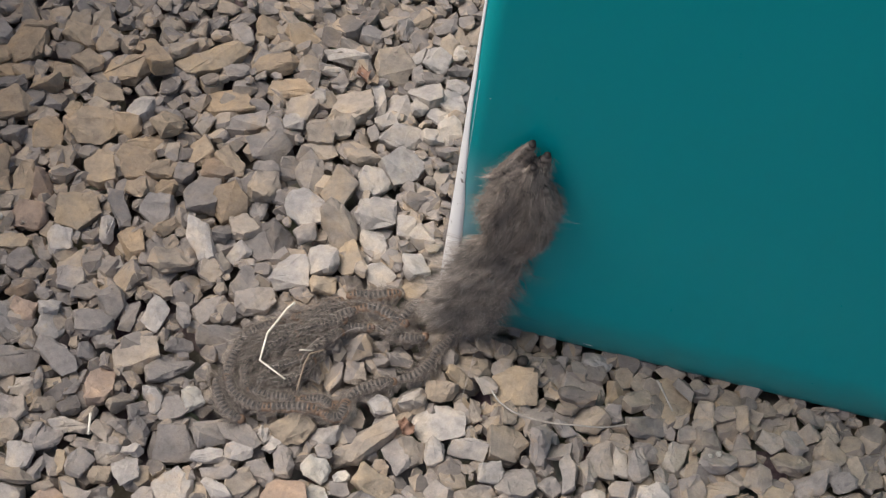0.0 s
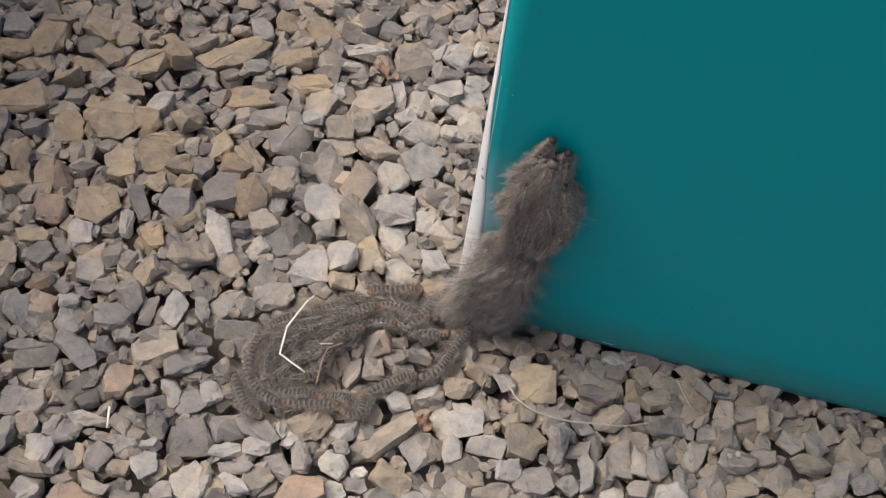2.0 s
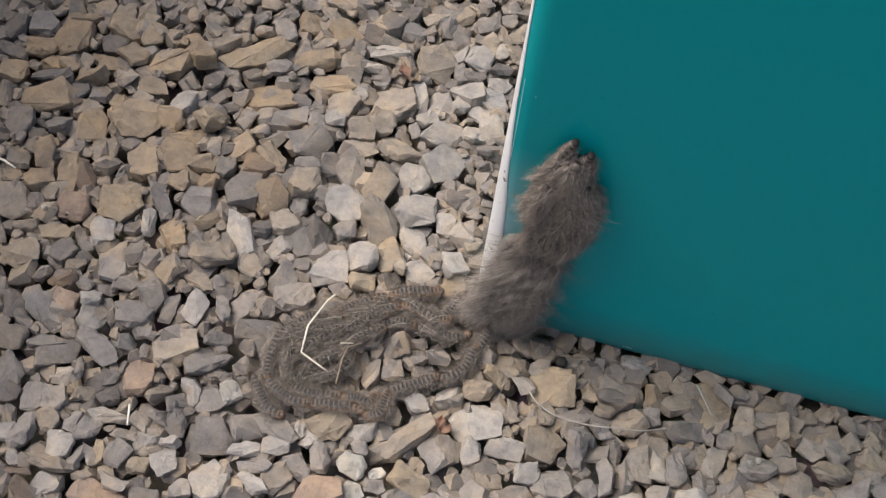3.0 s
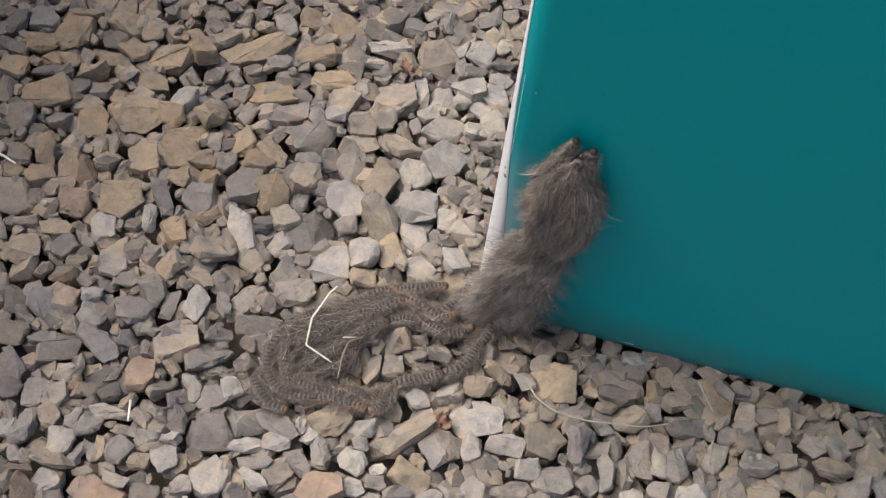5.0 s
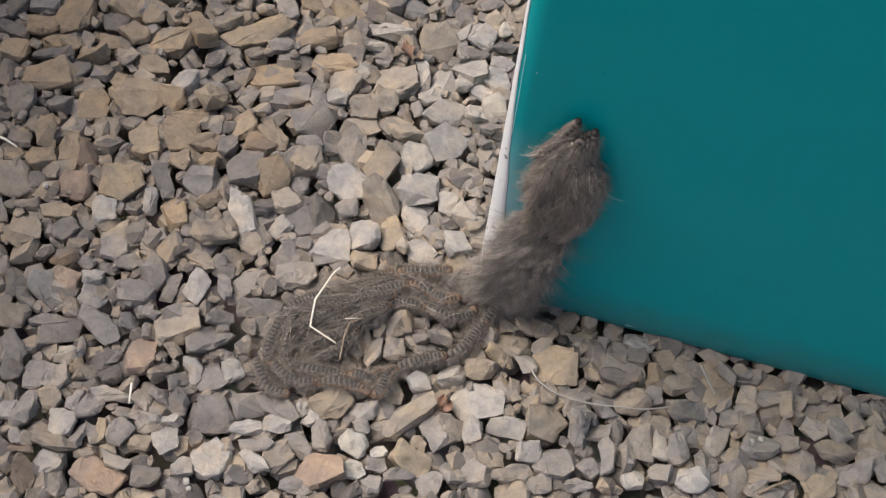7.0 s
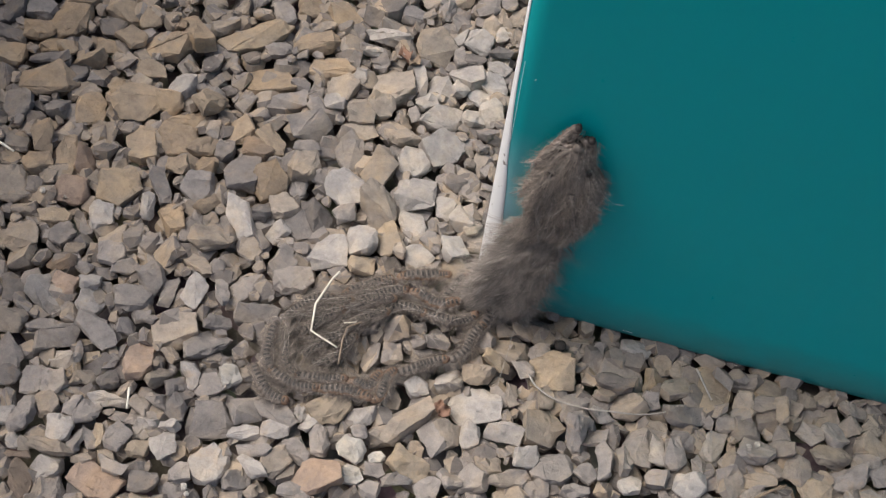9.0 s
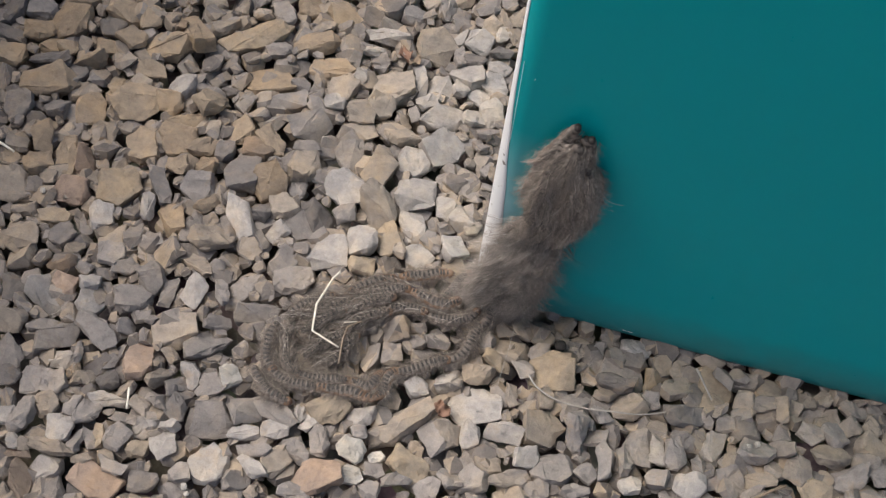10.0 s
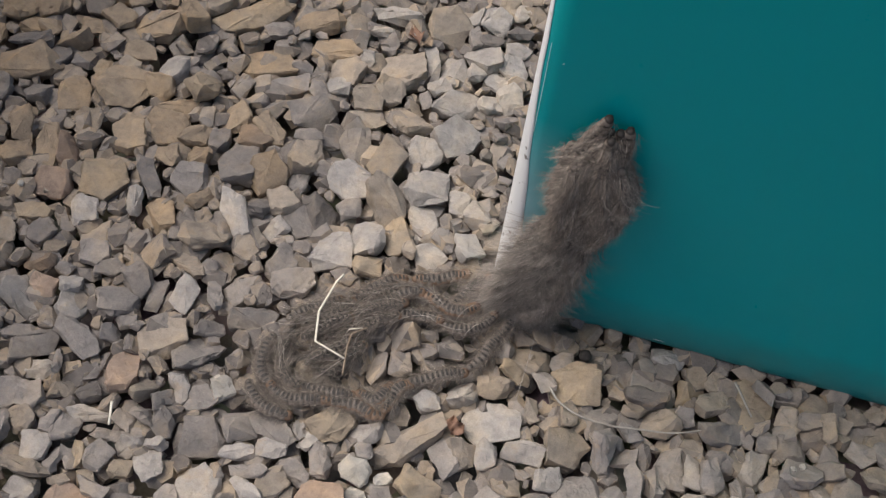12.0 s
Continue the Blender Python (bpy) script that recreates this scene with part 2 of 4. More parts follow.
def panel_body():
    bm = bmesh.new()
    heights = [(0.004, 0.030), (0.0, 0.011), (0.0008, 0.007), (0.003, 0.0036), (0.007, 0.0014), (0.012, 0.0004), (0.019, 0.0)] + [(PANEL_H * k / 12, 0.0) for k in range(1, 13)]
    rings = []
    for z, inset in heights:
        ring = []
        for x, y in panel_profile(0.011):
            yy = y + inset if y < PANEL_D / 2 else y
            xx = x + inset * 0.6 if x < 0.02 else x
            ring.append(bm.verts.new((xx, min(yy, PANEL_D - 0.002) if y < PANEL_D else PANEL_D, z + FOOT)))
        rings.append(ring)
    n = len(rings[0])
    for a, c in zip(rings, rings[1:]):
        for k in range(n):
            f = bm.faces.new((a[k], c[k], c[(k + 1) % n], a[(k + 1) % n]))
    bm.faces.new(rings[0])
    bm.faces.new(rings[-1][::-1])
    bmesh.ops.recalc_face_normals(bm, faces=bm.faces)
    return bm


panel = new("painted_panel")
panel.rotation_euler.z = radians(-1.5)
tagged(panel, "glossy teal painted panel with a white free edge standing on gravel", "panel")
body = part("panel_sheet", panel_body(), teal, panel, smooth=True)
body.data.set_sharp_from_angle(angle=radians(40))


def white_edge():
    """White strip wrapped round the free edge, broad at the foot and narrow higher up."""
    bm = bmesh.new()
    r, rings = 0.0114, []
    for k in range(29):
        z = 0.012 + (PANEL_H - 0.014) * k / 28
        broad = 0.0145 * max(0.0, 1 - z / 0.26) ** 1.2 + 0.0012 + 0.0005 * math.sin(37 * z) * math.sin(91 * z)
        ring = []
        for j in range(9):
            s = j / 8
            # runs from the side face (x=0) round the fold onto the front
            length = 0.006 + r * math.pi / 2 * (0.25 + 0.2 * max(0.0, 1 - z / 0.2)) + broad
            d = s * length
            if d < 0.006:
                x, y = -0.0004, r + 0.006 - d
            else:
                a = min((d - 0.006) / r, math.pi / 2)
                over = max(0.0, d - 0.006 - r * math.pi / 2)
                x, y = r - r * math.cos(a) - 0.0004 + over, r - r * math.sin(a) - 0.0004
            ring.append(bm.verts.new((x, y, z)))
        rings.append(ring)
    for a, c in zip(rings, rings[1:]):
        for k in range(8):
            bm.faces.new((a[k], a[k + 1], c[k + 1], c[k]))
    bmesh.ops.recalc_face_normals(bm, faces=bm.faces)
    bmesh.ops.solidify(bm, geom=bm.faces[:], thickness=0.0003)
    return bm


part("edge_strip", white_edge(), white, panel, "chipped white edge strip with dark specks", smooth=True)
scuff = part("foot_scuff", tube([(0.093, 0.0, 0.0), (0.096, 0.0, 0.0001), (0.099, 0.0, -0.0001)], 0.0001, 5), white, panel, "short pale scratch")
scuff.location = (0, -0.0003, 0.0105)


part("edge_scratch", tube([(0.0046, 0.0014, 0.165), (0.0043, 0.0016, 0.19), (0.0038, 0.0019, 0.222)], 0.00014, 5), white, panel, "thin white scratch beside the edge")
part("paint_chip", tube([(0.0100, -0.0002, 0.2139), (0.0102, -0.0003, 0.2142), (0.0103, -0.0002, 0.2146)], 0.00011, 6), white, panel, "pale speck of chipped paint")

# ---- caterpillars ----
SEG = 0.0029
HALF_W, HALF_H = 0.0037, 0.0031


def segment_body(size):
    bm = bmesh.new()
    bmesh.ops.create_uvsphere(bm, u_segments=14, v_segments=8, radius=1.0)
    for v in bm.verts:
        v.co = Vector((v.co.z * SEG * 1.02, v.co.x * HALF_W * size, v.co.y * HALF_H * size))
    for f in bm.faces:
        c = f.calc_center_median()
        f.material_index = 1 if abs(c.y) > HALF_W * 0.66 * size and c.z < HALF_H * 0.5 else 0
    return bm


def band(size):
    """Dark velvet saddle across the back of a segment, ragged at its rims."""
    bm = bmesh.new()
    rings = []
    for i in range(4):
        x = (-0.5 + i / 3) * SEG * 0.44
        ring = []
        for k in range(9):
            a = radians(-27 + 54 * k / 8)
            xx = x * (1.0 - 0.35 * abs(a)) + 0.00012 * math.sin(9 * a + i)
            k_ = math.sqrt(max(0.0, 1 - (xx / (SEG * 1.02)) ** 2)) * 1.03
            ring.append(bm.verts.new((xx, math.sin(a) * HALF_W * size * k_, math.cos(a) * HALF_H * size * k_)))
        rings.append(ring)
    for a, c in zip(rings, rings[1:]):
        for k in range(8):
            bm.faces.new((a[k], c[k], c[k + 1], a[k + 1]))
    bmesh.ops.recalc_face_normals(bm, faces=bm.faces)
    return bm


def hairs(rng, count, size, longest, back, flank=False, mat=None, loose=1.0, lock=(2, 6), thick=1.0):
    """Long soft hairs in wisps, standing out from the back and sides and swept towards the tail."""
    verts, faces = [], []

    def strand(root, way, bend, length, w):
        acr = way.cross(Vector((rng.gauss(0, 1), rng.gauss(0, 1), rng.gauss(0, 1)))).normalized() * w
        p1 = root + way * length * 0.36 + bend * length * 0.04
        p2 = root + way * length * 0.7 + bend * length * 0.24
        p3 = root + way * length * 0.9 + bend * length * 0.62
        i = len(verts)
        verts.extend([root - acr, root + acr, p1 - acr * 0.9, p1 + acr * 0.9, p2 - acr * 0.65, p2 + acr * 0.65, p3])
        faces.extend([(i, i + 1, i + 3, i + 2), (i + 2, i + 3, i + 5, i + 4), (i + 4, i + 5, i + 6)])

    made = 0
    while made < count:
        a = max(-1.9, min(1.9, rng.gauss(0, 1.0)))
        if flank and rng.random() < 0.72:      # thin on the back, thick along the sides
            a = rng.choice((-1, 1)) * max(0.75, min(1.8, rng.gauss(1.2, 0.28)))
        x = rng.uniform(-0.5, 0.5) * SEG
        sweep = Vector((rng.gauss(-back, 0.35), rng.gauss(0, 0.3 * loose), rng.gauss(0, 0.2)))
        bend = Vector((rng.gauss(-0.4, 0.4), rng.gauss(0, 0.45 * loose), -0.35 - 0.35 * rng.random()))
        reach_ = longest * (0.3 + 0.7 * rng.random() ** 1.8)
        for _ in range(rng.randint(*lock)):     # a wisp of hairs that lean together
            b_ = a + rng.gauss(0, 0.12)
            out = Vector((0, math.sin(b_), math.cos(b_)))
            root = Vector((x + rng.gauss(0, 0.0005), out.y * HALF_W * 0.96 * size, out.z * HALF_H * 0.96 * size))
            way = (out + sweep + Vector((rng.gauss(0, 0.07), rng.gauss(0, 0.07), rng.gauss(0, 0.07)))).normalized()
            bent_ = bend + Vector((rng.gauss(0, 0.08), rng.gauss(0, 0.08), rng.gauss(0, 0.06)))
            strand(root, way, bent_, reach_ * rng.uniform(0.75, 1.1), rng.uniform(0.000022, 0.00005) * thick)
            made += 1
    me = bpy.data.meshes.new("hair_tuft")
    me.from_pydata([tuple(v) for v in verts], [], faces)
    me.materials.append(mat or hair)
    return me


rng = random.Random(11)
SEG_N = 12
GIRTH = [0.66, 0.84, 0.94, 1.0, 1.04, 1.05, 1.06, 1.05, 1.02, 0.98, 0.9, 0.76]      # tail to head
tufts = [hairs(rng, 160, 1.0, 0.0085, 1.1, True, brown_hair, lock=(2, 6), thick=0.7) for _ in range(5)]
thick_tufts = [hairs(rng, 120, 1.0, 0.0140, 1.6, mat=brown_hair, loose=1.2, lock=(4, 10)) for _ in range(5)]
sleek_tufts = [hairs(rng, 190, 1.0, 0.0120, 2.0, loose=0.9, lock=(4, 12)) for _ in range(5)]
lead_tufts = [hairs(rng, 150, 1.0, 0.0085, 2.0, loose=0.8) for _ in range(5)]
shaggy_tufts = [hairs(rng, 200, 1.0, 0.0230, 1.4, mat=pale_hair, loose=1.5, lock=(7, 18), thick=1.25) for _ in range(5)]


def build_caterpillar(head_mat, seed, coat, flanks=None):
    """A caterpillar lying straight along x, head at +x: segments with a dark band and hairs, and a head."""
    rr = random.Random(seed)
    cat = new("caterpillar")
    for i in range(SEG_N):
        s = part("segment", segment_body(GIRTH[i]), [rust_top, rust] if flanks and (i < 2 or i > 8) or i == 11 and head_mat is head_skin else [skin, flanks or side], cat, smooth=True)
        s.matrix_basis = pose((i - (SEG_N - 1) / 2) * SEG, 0, 0)
        part("dorsal_band", band(GIRTH[i]), black, s, "black bar across the back", smooth=True)
        t = new("hair_tuft", coat[rr.randrange(len(coat))])
        t.parent = s
        t.matrix_basis = pose(0, 0, 0, rr.uniform(-14, 14), 0, rr.uniform(-12, 12))
        tagged(t, "long soft grey hairs", kind="stuff")
    bm = bmesh.new()
    bmesh.ops.create_uvsphere(bm, u_segments=12, v_segments=8, radius=0.0020)
    for v in bm.verts:
        v.co.x *= 0.85
        if v.co.z < -0.001:
            v.co.x += 0.0005
    h = part("head", bm, head_mat, cat, "small shiny head capsule", smooth=True)
    h.matrix_basis = pose((SEG_N / 2 + 0.1) * SEG, 0, -0.0004)
    return cat


def long_hair(cat, count, sd):
    """Single long pale hairs that curl over the body."""
    rr = random.Random(sd)
    segs = [o for o in cat.children if o.name.startswith("segment")]
    for _ in range(count):
        seg = rr.choice(segs[2:-1])
        y, turn = rr.uniform(-0.002, 0.002), rr.uniform(-0.25, 0.25)
        length, curl = rr.uniform(0.014, 0.026), rr.uniform(-0.3, 0.3)
        pts = [Vector((0.001, y, 0.0026))]
        ang = math.pi + turn
        for i in range(6):
            pts.append(pts[-1] + Vector((math.cos(ang), math.sin(ang), (0.42, 0.3, 0.12, 0.0, -0.14, -0.25)[i])) * length / 6)
            ang += curl
        part("long_hair", tube(spline(pts, 3), rr.uniform(0.00006, 0.0001), 4, 0.4), strand_skin, seg, "single long pale hair")


class Track:
    """A way over ground or panel: points with the direction that is up there."""

    def __init__(self, points):
        self.p = spline([q[:3] for q in points], 12)
        ups = [Vector((0, 0, 1)) if q[3] == "g" else Vector((0, -1, 0)) if q[3] == "w" else Vector((0, -0.7, 0.7)) for q in points]
        self.u = spline(ups, 12)
        self.s = [0.0]
        for a, c in zip(self.p, self.p[1:]):
            self.s.append(self.s[-1] + (c - a).length)

    def at(self, s):
        n = len(self.s)
        if s <= 0:
            i, f = 0, s / (self.s[1] - self.s[0])
        elif s >= self.s[-1]:
            i, f = n - 2, 1 + (s - self.s[-1]) / (self.s[-1] - self.s[-2])
        else:
            i = max(k for k in range(n - 1) if self.s[k] <= s)
            f = (s - self.s[i]) / max(1e-9, self.s[i + 1] - self.s[i])
        p = self.p[i].lerp(self.p[i + 1], f)
        d = (self.p[i + 1] - self.p[i]).normalized()
        u = self.u[i].lerp(self.u[i + 1], max(0.0, min(1.0, f))).normalized()
        y = u.cross(d).normalized()
        z = d.cross(y).normalized()
        m = Matrix((d, y, z)).transposed().to_4x4()
        m.translation = p
        return m


def crawl(track, s, phase, t):
    """Pose of a body piece at way s and time t, with the small ripple of a crawling body."""
    m = track.at(s + 0.0005 * math.sin(phase + 2.6 * t))
    m.translation = m.translation + m.col[2].to_3d() * 0.0006 * math.sin(phase * 1.3 + 3.1 * t) + m.col[1].to_3d() * 0.0007 * math.sin(phase * 0.6 + 0.9 * t)
    return m


STRANDS = []         # caterpillars with single long hairs
MOVES = []           # things and parts with their rows, keyed in motions()
TIMES = [0, 1, 2, 3, 4, 5, 6, 7, 8, 9, 10, 11, 12]
proto = build_caterpillar(head_skin, 3, tufts)
proto_dark = build_caterpillar(dark_head, 4, sleek_tufts)
proto_lead = build_caterpillar(dark_head, 8, lead_tufts)
proto_rust = build_caterpillar(head_skin, 7, tufts, rust)
proto_shaggy = build_caterpillar(dark_head, 6, shaggy_tufts)
proto_thick = build_caterpillar(head_skin, 5, thick_tufts)
used_proto = set()


def caterpillar(track, s0, speed, label, group, seed, source=None, gap=1.0, moving=True, drift=None):
    """A caterpillar on a track: its middle at way s0 at the start, creeping on at speed."""
    source = source or proto
    rr = random.Random(seed)
    ph0 = rr.uniform(0, 6.28)
    times = TIMES if moving else [0, 3, 6, 9, 12]
    if source in used_proto:
        cat = copy_thing(source, Matrix())
    else:
        cat = source
        used_proto.add(source)
    tagged(cat, label, "caterpillar", group)
    pieces = list(cat.children)
    pieces.sort(key=lambda o: o.matrix_basis.translation.x)

    def lean(t, m):
        if drift:
            m.translation = m.translation + drift(t, m.translation)
        return m

    base = [(t, lean(t, track.at(s0 + speed * t))) for t in times]
    MOVES.append((cat, base))
    n = len(pieces)
    for i, o in enumerate(pieces):
        off = o.matrix_basis.translation.x * gap
        roll = rr.uniform(-10, 10)
        rows = []
        for t, m in base:
            q = lean(t, crawl(track, s0 + speed * t + off, ph0 - i * 0.55, t)) @ pose(0, 0, 0, roll, 0, 0)
            rows.append((t, m.inverted() @ q))
        o.matrix_basis = rows[0][1]
        MOVES.append((o, rows))
    cat.matrix_basis = base[0][1]
    return cat


GZ = 0.013
CHAIN = "procession of hairy caterpillars"


def file_way(places, z, rest=()):
    """A track over the gravel at height z, then on through rest."""
    return Track([(x, y, z, "g") for x, y in places] + list(rest))


outer = file_way([(-0.089, -0.032), (-0.099, -0.039), (-0.104, -0.052), (-0.106, -0.065), (-0.104, -0.077), (-0.095, -0.085), (-0.083, -0.088), (-0.067, -0.085), (-0.051, -0.083), (-0.041, -0.085), (-0.036, -0.082),
                  (-0.035, -0.074), (-0.032, -0.067), (-0.024, -0.062), (-0.011, -0.054), (-0.001, -0.049), (0.005, -0.041), (0.008, -0.031)], GZ,
                 [(0.013, -0.021, 0.015, "m"), (0.016, -0.010, 0.022, "m"), (0.018, -0.006, 0.042, "w"), (0.020, -0.006, 0.075, "w")])
far = file_way([(-0.113, -0.073), (-0.110, -0.081), (-0.105, -0.089), (-0.097, -0.096), (-0.085, -0.098), (-0.072, -0.096)], GZ)
second = file_way([(-0.084, -0.047), (-0.094, -0.053), (-0.096, -0.065), (-0.092, -0.077), (-0.082, -0.081), (-0.067, -0.080), (-0.051, -0.077), (-0.043, -0.078), (-0.039, -0.071), (-0.034, -0.062), (-0.024, -0.056)], GZ)
upper = file_way([(-0.106, -0.053), (-0.094, -0.039), (-0.082, -0.031), (-0.070, -0.024), (-0.060, -0.015), (-0.047, -0.006), (-0.031, -0.001), (-0.018, 0.004)], GZ, [(-0.007, 0.004, 0.022, "m"), (0.004, -0.007, 0.036, "w"), (0.012, -0.009, 0.065, "w")])
entry = file_way([(-0.021, -0.024), (-0.014, -0.012), (-0.008, 0.000)], 0.016, [(-0.002, 0.001, 0.026, "m"), (0.006, -0.008, 0.044, "w"), (0.014, -0.009, 0.07, "w")])
middle = file_way([(-0.096, -0.052), (-0.085, -0.045), (-0.071, -0.033), (-0.056, -0.025), (-0.041, -0.015), (-0.031, -0.014), (-0.015, -0.018)], 0.0165, [(-0.001, -0.012, 0.022, "m"), (0.008, -0.009, 0.045, "w"), (0.016, -0.009, 0.075, "w")])
lower = file_way([(-0.090, -0.067), (-0.082, -0.054), (-0.071, -0.046), (-0.060, -0.036), (-0.045, -0.027), (-0.028, -0.024), (-0.011, -0.026)], GZ, [(0.003, -0.021, 0.016, "m"), (0.014, -0.009, 0.034, "w"), (0.020, -0.009, 0.07, "w")])
left = file_way([(-0.089, -0.079), (-0.080, -0.065), (-0.071, -0.057), (-0.063, -0.048), (-0.056, -0.038), (-0.046, -0.031)], 0.0155)
core = file_way([(-0.085, -0.072), (-0.074, -0.071), (-0.065, -0.064), (-0.061, -0.054), (-0.055, -0.045)], 0.0135)
top = file_way([(-0.094, -0.065), (-0.085, -0.053), (-0.075, -0.042), (-0.062, -0.033), (-0.049, -0.025), (-0.034, -0.019)], 0.0175)
crest = file_way([(-0.099, -0.058), (-0.090, -0.046), (-0.077, -0.036), (-0.062, -0.024), (-0.046, -0.012), (-0.030, -0.007)], 0.0150)

GREYCAT = "grey hairy banded caterpillar following others in a file over gravel"
RUSTCAT = "hairy banded caterpillar with rust-brown ends crossing gravel"
HEAPCAT = "grey long-haired caterpillar in a heap of others on gravel"
seed = 100
# each file: the middles of its caterpillars along the way five seconds in, their pace, and which have rust-brown ends
for tr_, middles, pace, rusty, coat in ((outer, [0.040, 0.070, 0.100, 0.129, 0.155, 0.188, 0.214], 0.0010, (2, 3), None), (far, [0.024], 0.0006, (), None), (second, [0.028, 0.056, 0.084], 0.0008, (2,), None),
                                        (upper, [0.019, 0.056, 0.091], 0.0009, (1, 2), None), (entry, [0.018], 0.0012, (), None), (middle, [0.019, 0.052, 0.085], 0.0009, (2,), None),
                                        (lower, [0.031, 0.064, 0.097], 0.0010, (), None), (left, [0.022, 0.050], 0.0006, (), proto_thick), (core, [0.022], 0.0005, (), proto_thick),
                                        (top, [0.020, 0.050], 0.0007, (), proto_thick), (crest, [0.022, 0.055], 0.0007, (), proto_thick)):
    for k, s5 in enumerate(middles):
        seed += 1
        bunched = 0.66 if (tr_ is outer and k == 3) or (tr_ is second and k == 2) else 0.94
        inside = coat or (proto_thick if tr_ in (lower, middle, second) and k == 0 else proto)
        cat = caterpillar(tr_, s5 - 5 * pace, pace, RUSTCAT if k in rusty else HEAPCAT if inside is proto_thick else GREYCAT, CHAIN, seed, gap=bunched, source=proto_rust if k in rusty else inside)
        if inside is proto_thick or tr_ in (middle, lower):
            STRANDS.append((cat, 3, seed))

# the cluster on the panel: overlapping rows of caterpillars, heads up
CLUSTER = "cluster of caterpillars on the panel"
CLIMB = "grey hairy caterpillar climbing the teal panel in a dense cluster"
LEAD = "grey hairy caterpillar with a dark head leading the climbing cluster"


def settle(t, p):
    """The bunch leans over and sinks a little as it gathers."""
    late = 1 - min(t, 9.0) / 9.0
    return Vector((-0.0012, 0, 0.0012)) * late * max(0.0, p.z) / 0.19


def climber(x0, z0, x1, z1, y, seed, label=CLIMB, source=None, foot=0.0):
    """A caterpillar on the panel from its tail (x0, z0) to its head (x1, z1), lying y off the sheet, its tail foot further."""
    mx, mz = (x0 + x1) / 2, (z0 + z1) / 2
    rr = random.Random(seed)
    bow = rr.uniform(-0.0035, 0.0035)
    nx, nz = -(z1 - z0), (x1 - x0)
    ln = math.hypot(nx, nz)
    tr_ = Track([(x0, -y - foot, z0, "w"), (mx + bow * nx / ln, -y - 0.001 - foot * 0.3, mz + bow * nz / ln, "w"), (x1, -y, z1, "w")])
    mid = tr_.s[-1] / 2
    cat = caterpillar(tr_, mid, rr.uniform(-0.0002, 0.0003), label, CLUSTER, seed, source or proto_dark, gap=tr_.s[-1] / 0.036, moving=False, drift=settle)
    if label == LEAD or rr.random() < 0.65 or source is proto_shaggy:
        STRANDS.append((cat, rr.randint(1, 2) + (source is proto_shaggy), seed))


# middle and half-width of the bodies by height: a skirt that spreads at the foot, a waist, and a bunch like a bud
SPINE = [(-0.004, 0.0170, 0.0120), (0.024, 0.0170, 0.0150), (0.055, 0.0205, 0.0165), (0.085, 0.0260, 0.0135), (0.100, 0.0305, 0.0125), (0.118, 0.0362, 0.0165), (0.135, 0.0366, 0.0172), (0.150, 0.0360, 0.0165), (0.175, 0.0355, 0.0095), (0.195, 0.0365, 0.0035)]


def spine(z):
    for (za, xa, wa), (zb, xb, wb) in zip(SPINE, SPINE[1:]):
        if z <= zb:
            f = max(0.0, (z - za) / (zb - za))
            return xa + f * (xb - xa), wa + f * (wb - wa)
    return SPINE[-1][1], SPINE[-1][2]


crng = random.Random(5)
# (tail height, how many abreast, off the sheet): the skirt up to the waist, then the upper bunch lying over it
for row, (z, across, y) in enumerate([(0.002, 5, 0.004), (0.014, 5, 0.008), (0.028, 5, 0.004), (0.040, 5, 0.009), (0.054, 5, 0.004), (0.064, 4, 0.008), (0.074, 4, 0.004),
                                      (0.100, 4, 0.005), (0.106, 4, 0.010), (0.116, 5, 0.005), (0.122, 4, 0.010), (0.132, 5, 0.005), (0.138, 4, 0.011), (0.148, 4, 0.006), (0.152, 3, 0.010)]):
    for k in range(across):
        f = (k + 0.5 + (0.2 if row % 2 else -0.1)) / across * 2 - 1
        f = max(-0.95, min(0.95, f + crng.uniform(-0.1, 0.1)))
        z0 = z + crng.uniform(-0.004, 0.004)
        z1 = z0 + crng.uniform(0.031, 0.036)
        xa, wa = spine(z0)
        xb, wb = spine(z1)
        seed += 1
        skirt = z < 0.09
        climber(xa + f * wa, z0, xb + f * wb, min(z1, 0.190 - 0.020 * abs(f)), y + crng.uniform(-0.001, 0.0015), seed, source=proto_shaggy if skirt else None, foot=0.003 if z < 0.01 else 0.0)
climber(0.0195, 0.161, 0.0335, 0.1955, 0.0064, 901, LEAD, proto_lead)
climber(0.0290, 0.153, 0.0352, 0.1890, 0.0070, 907)
climber(0.0450, 0.153, 0.0392, 0.1880, 0.0070, 908)
climber(0.0500, 0.152, 0.0418, 0.1880, 0.0068, 902, LEAD, proto_lead)
climber(0.0160, 0.134, 0.0225, 0.1700, 0.0060, 906)
climber(0.0240, 0.150, 0.0350, 0.1860, 0.0085, 904)
climber(0.0420, 0.150, 0.0390, 0.1850, 0.0085, 905)
climber(0.0340, 0.143, 0.0365, 0.1780, 0.0085, 903)
for cat, count, sd in STRANDS:
    long_hair(cat, count, sd)

# ---- straws, twigs and litter on the stones ----
def bent(name, points, radius, mat, label, category, z_add=0.0, taper=0.7):
    base = Vector(points[0])
    pts = [Vector(p) - base for p in points]
    fine_pts = []
    for a, c in zip(pts, pts[1:]):
        fine_pts += [a.lerp(c, k / 4) for k in range(4)]
    fine_pts.append(pts[-1])
    ob = part(name, tube(fine_pts, radius, 7, taper), mat, smooth=True)
    ob.location = base
    return tagged(ob, label, category)


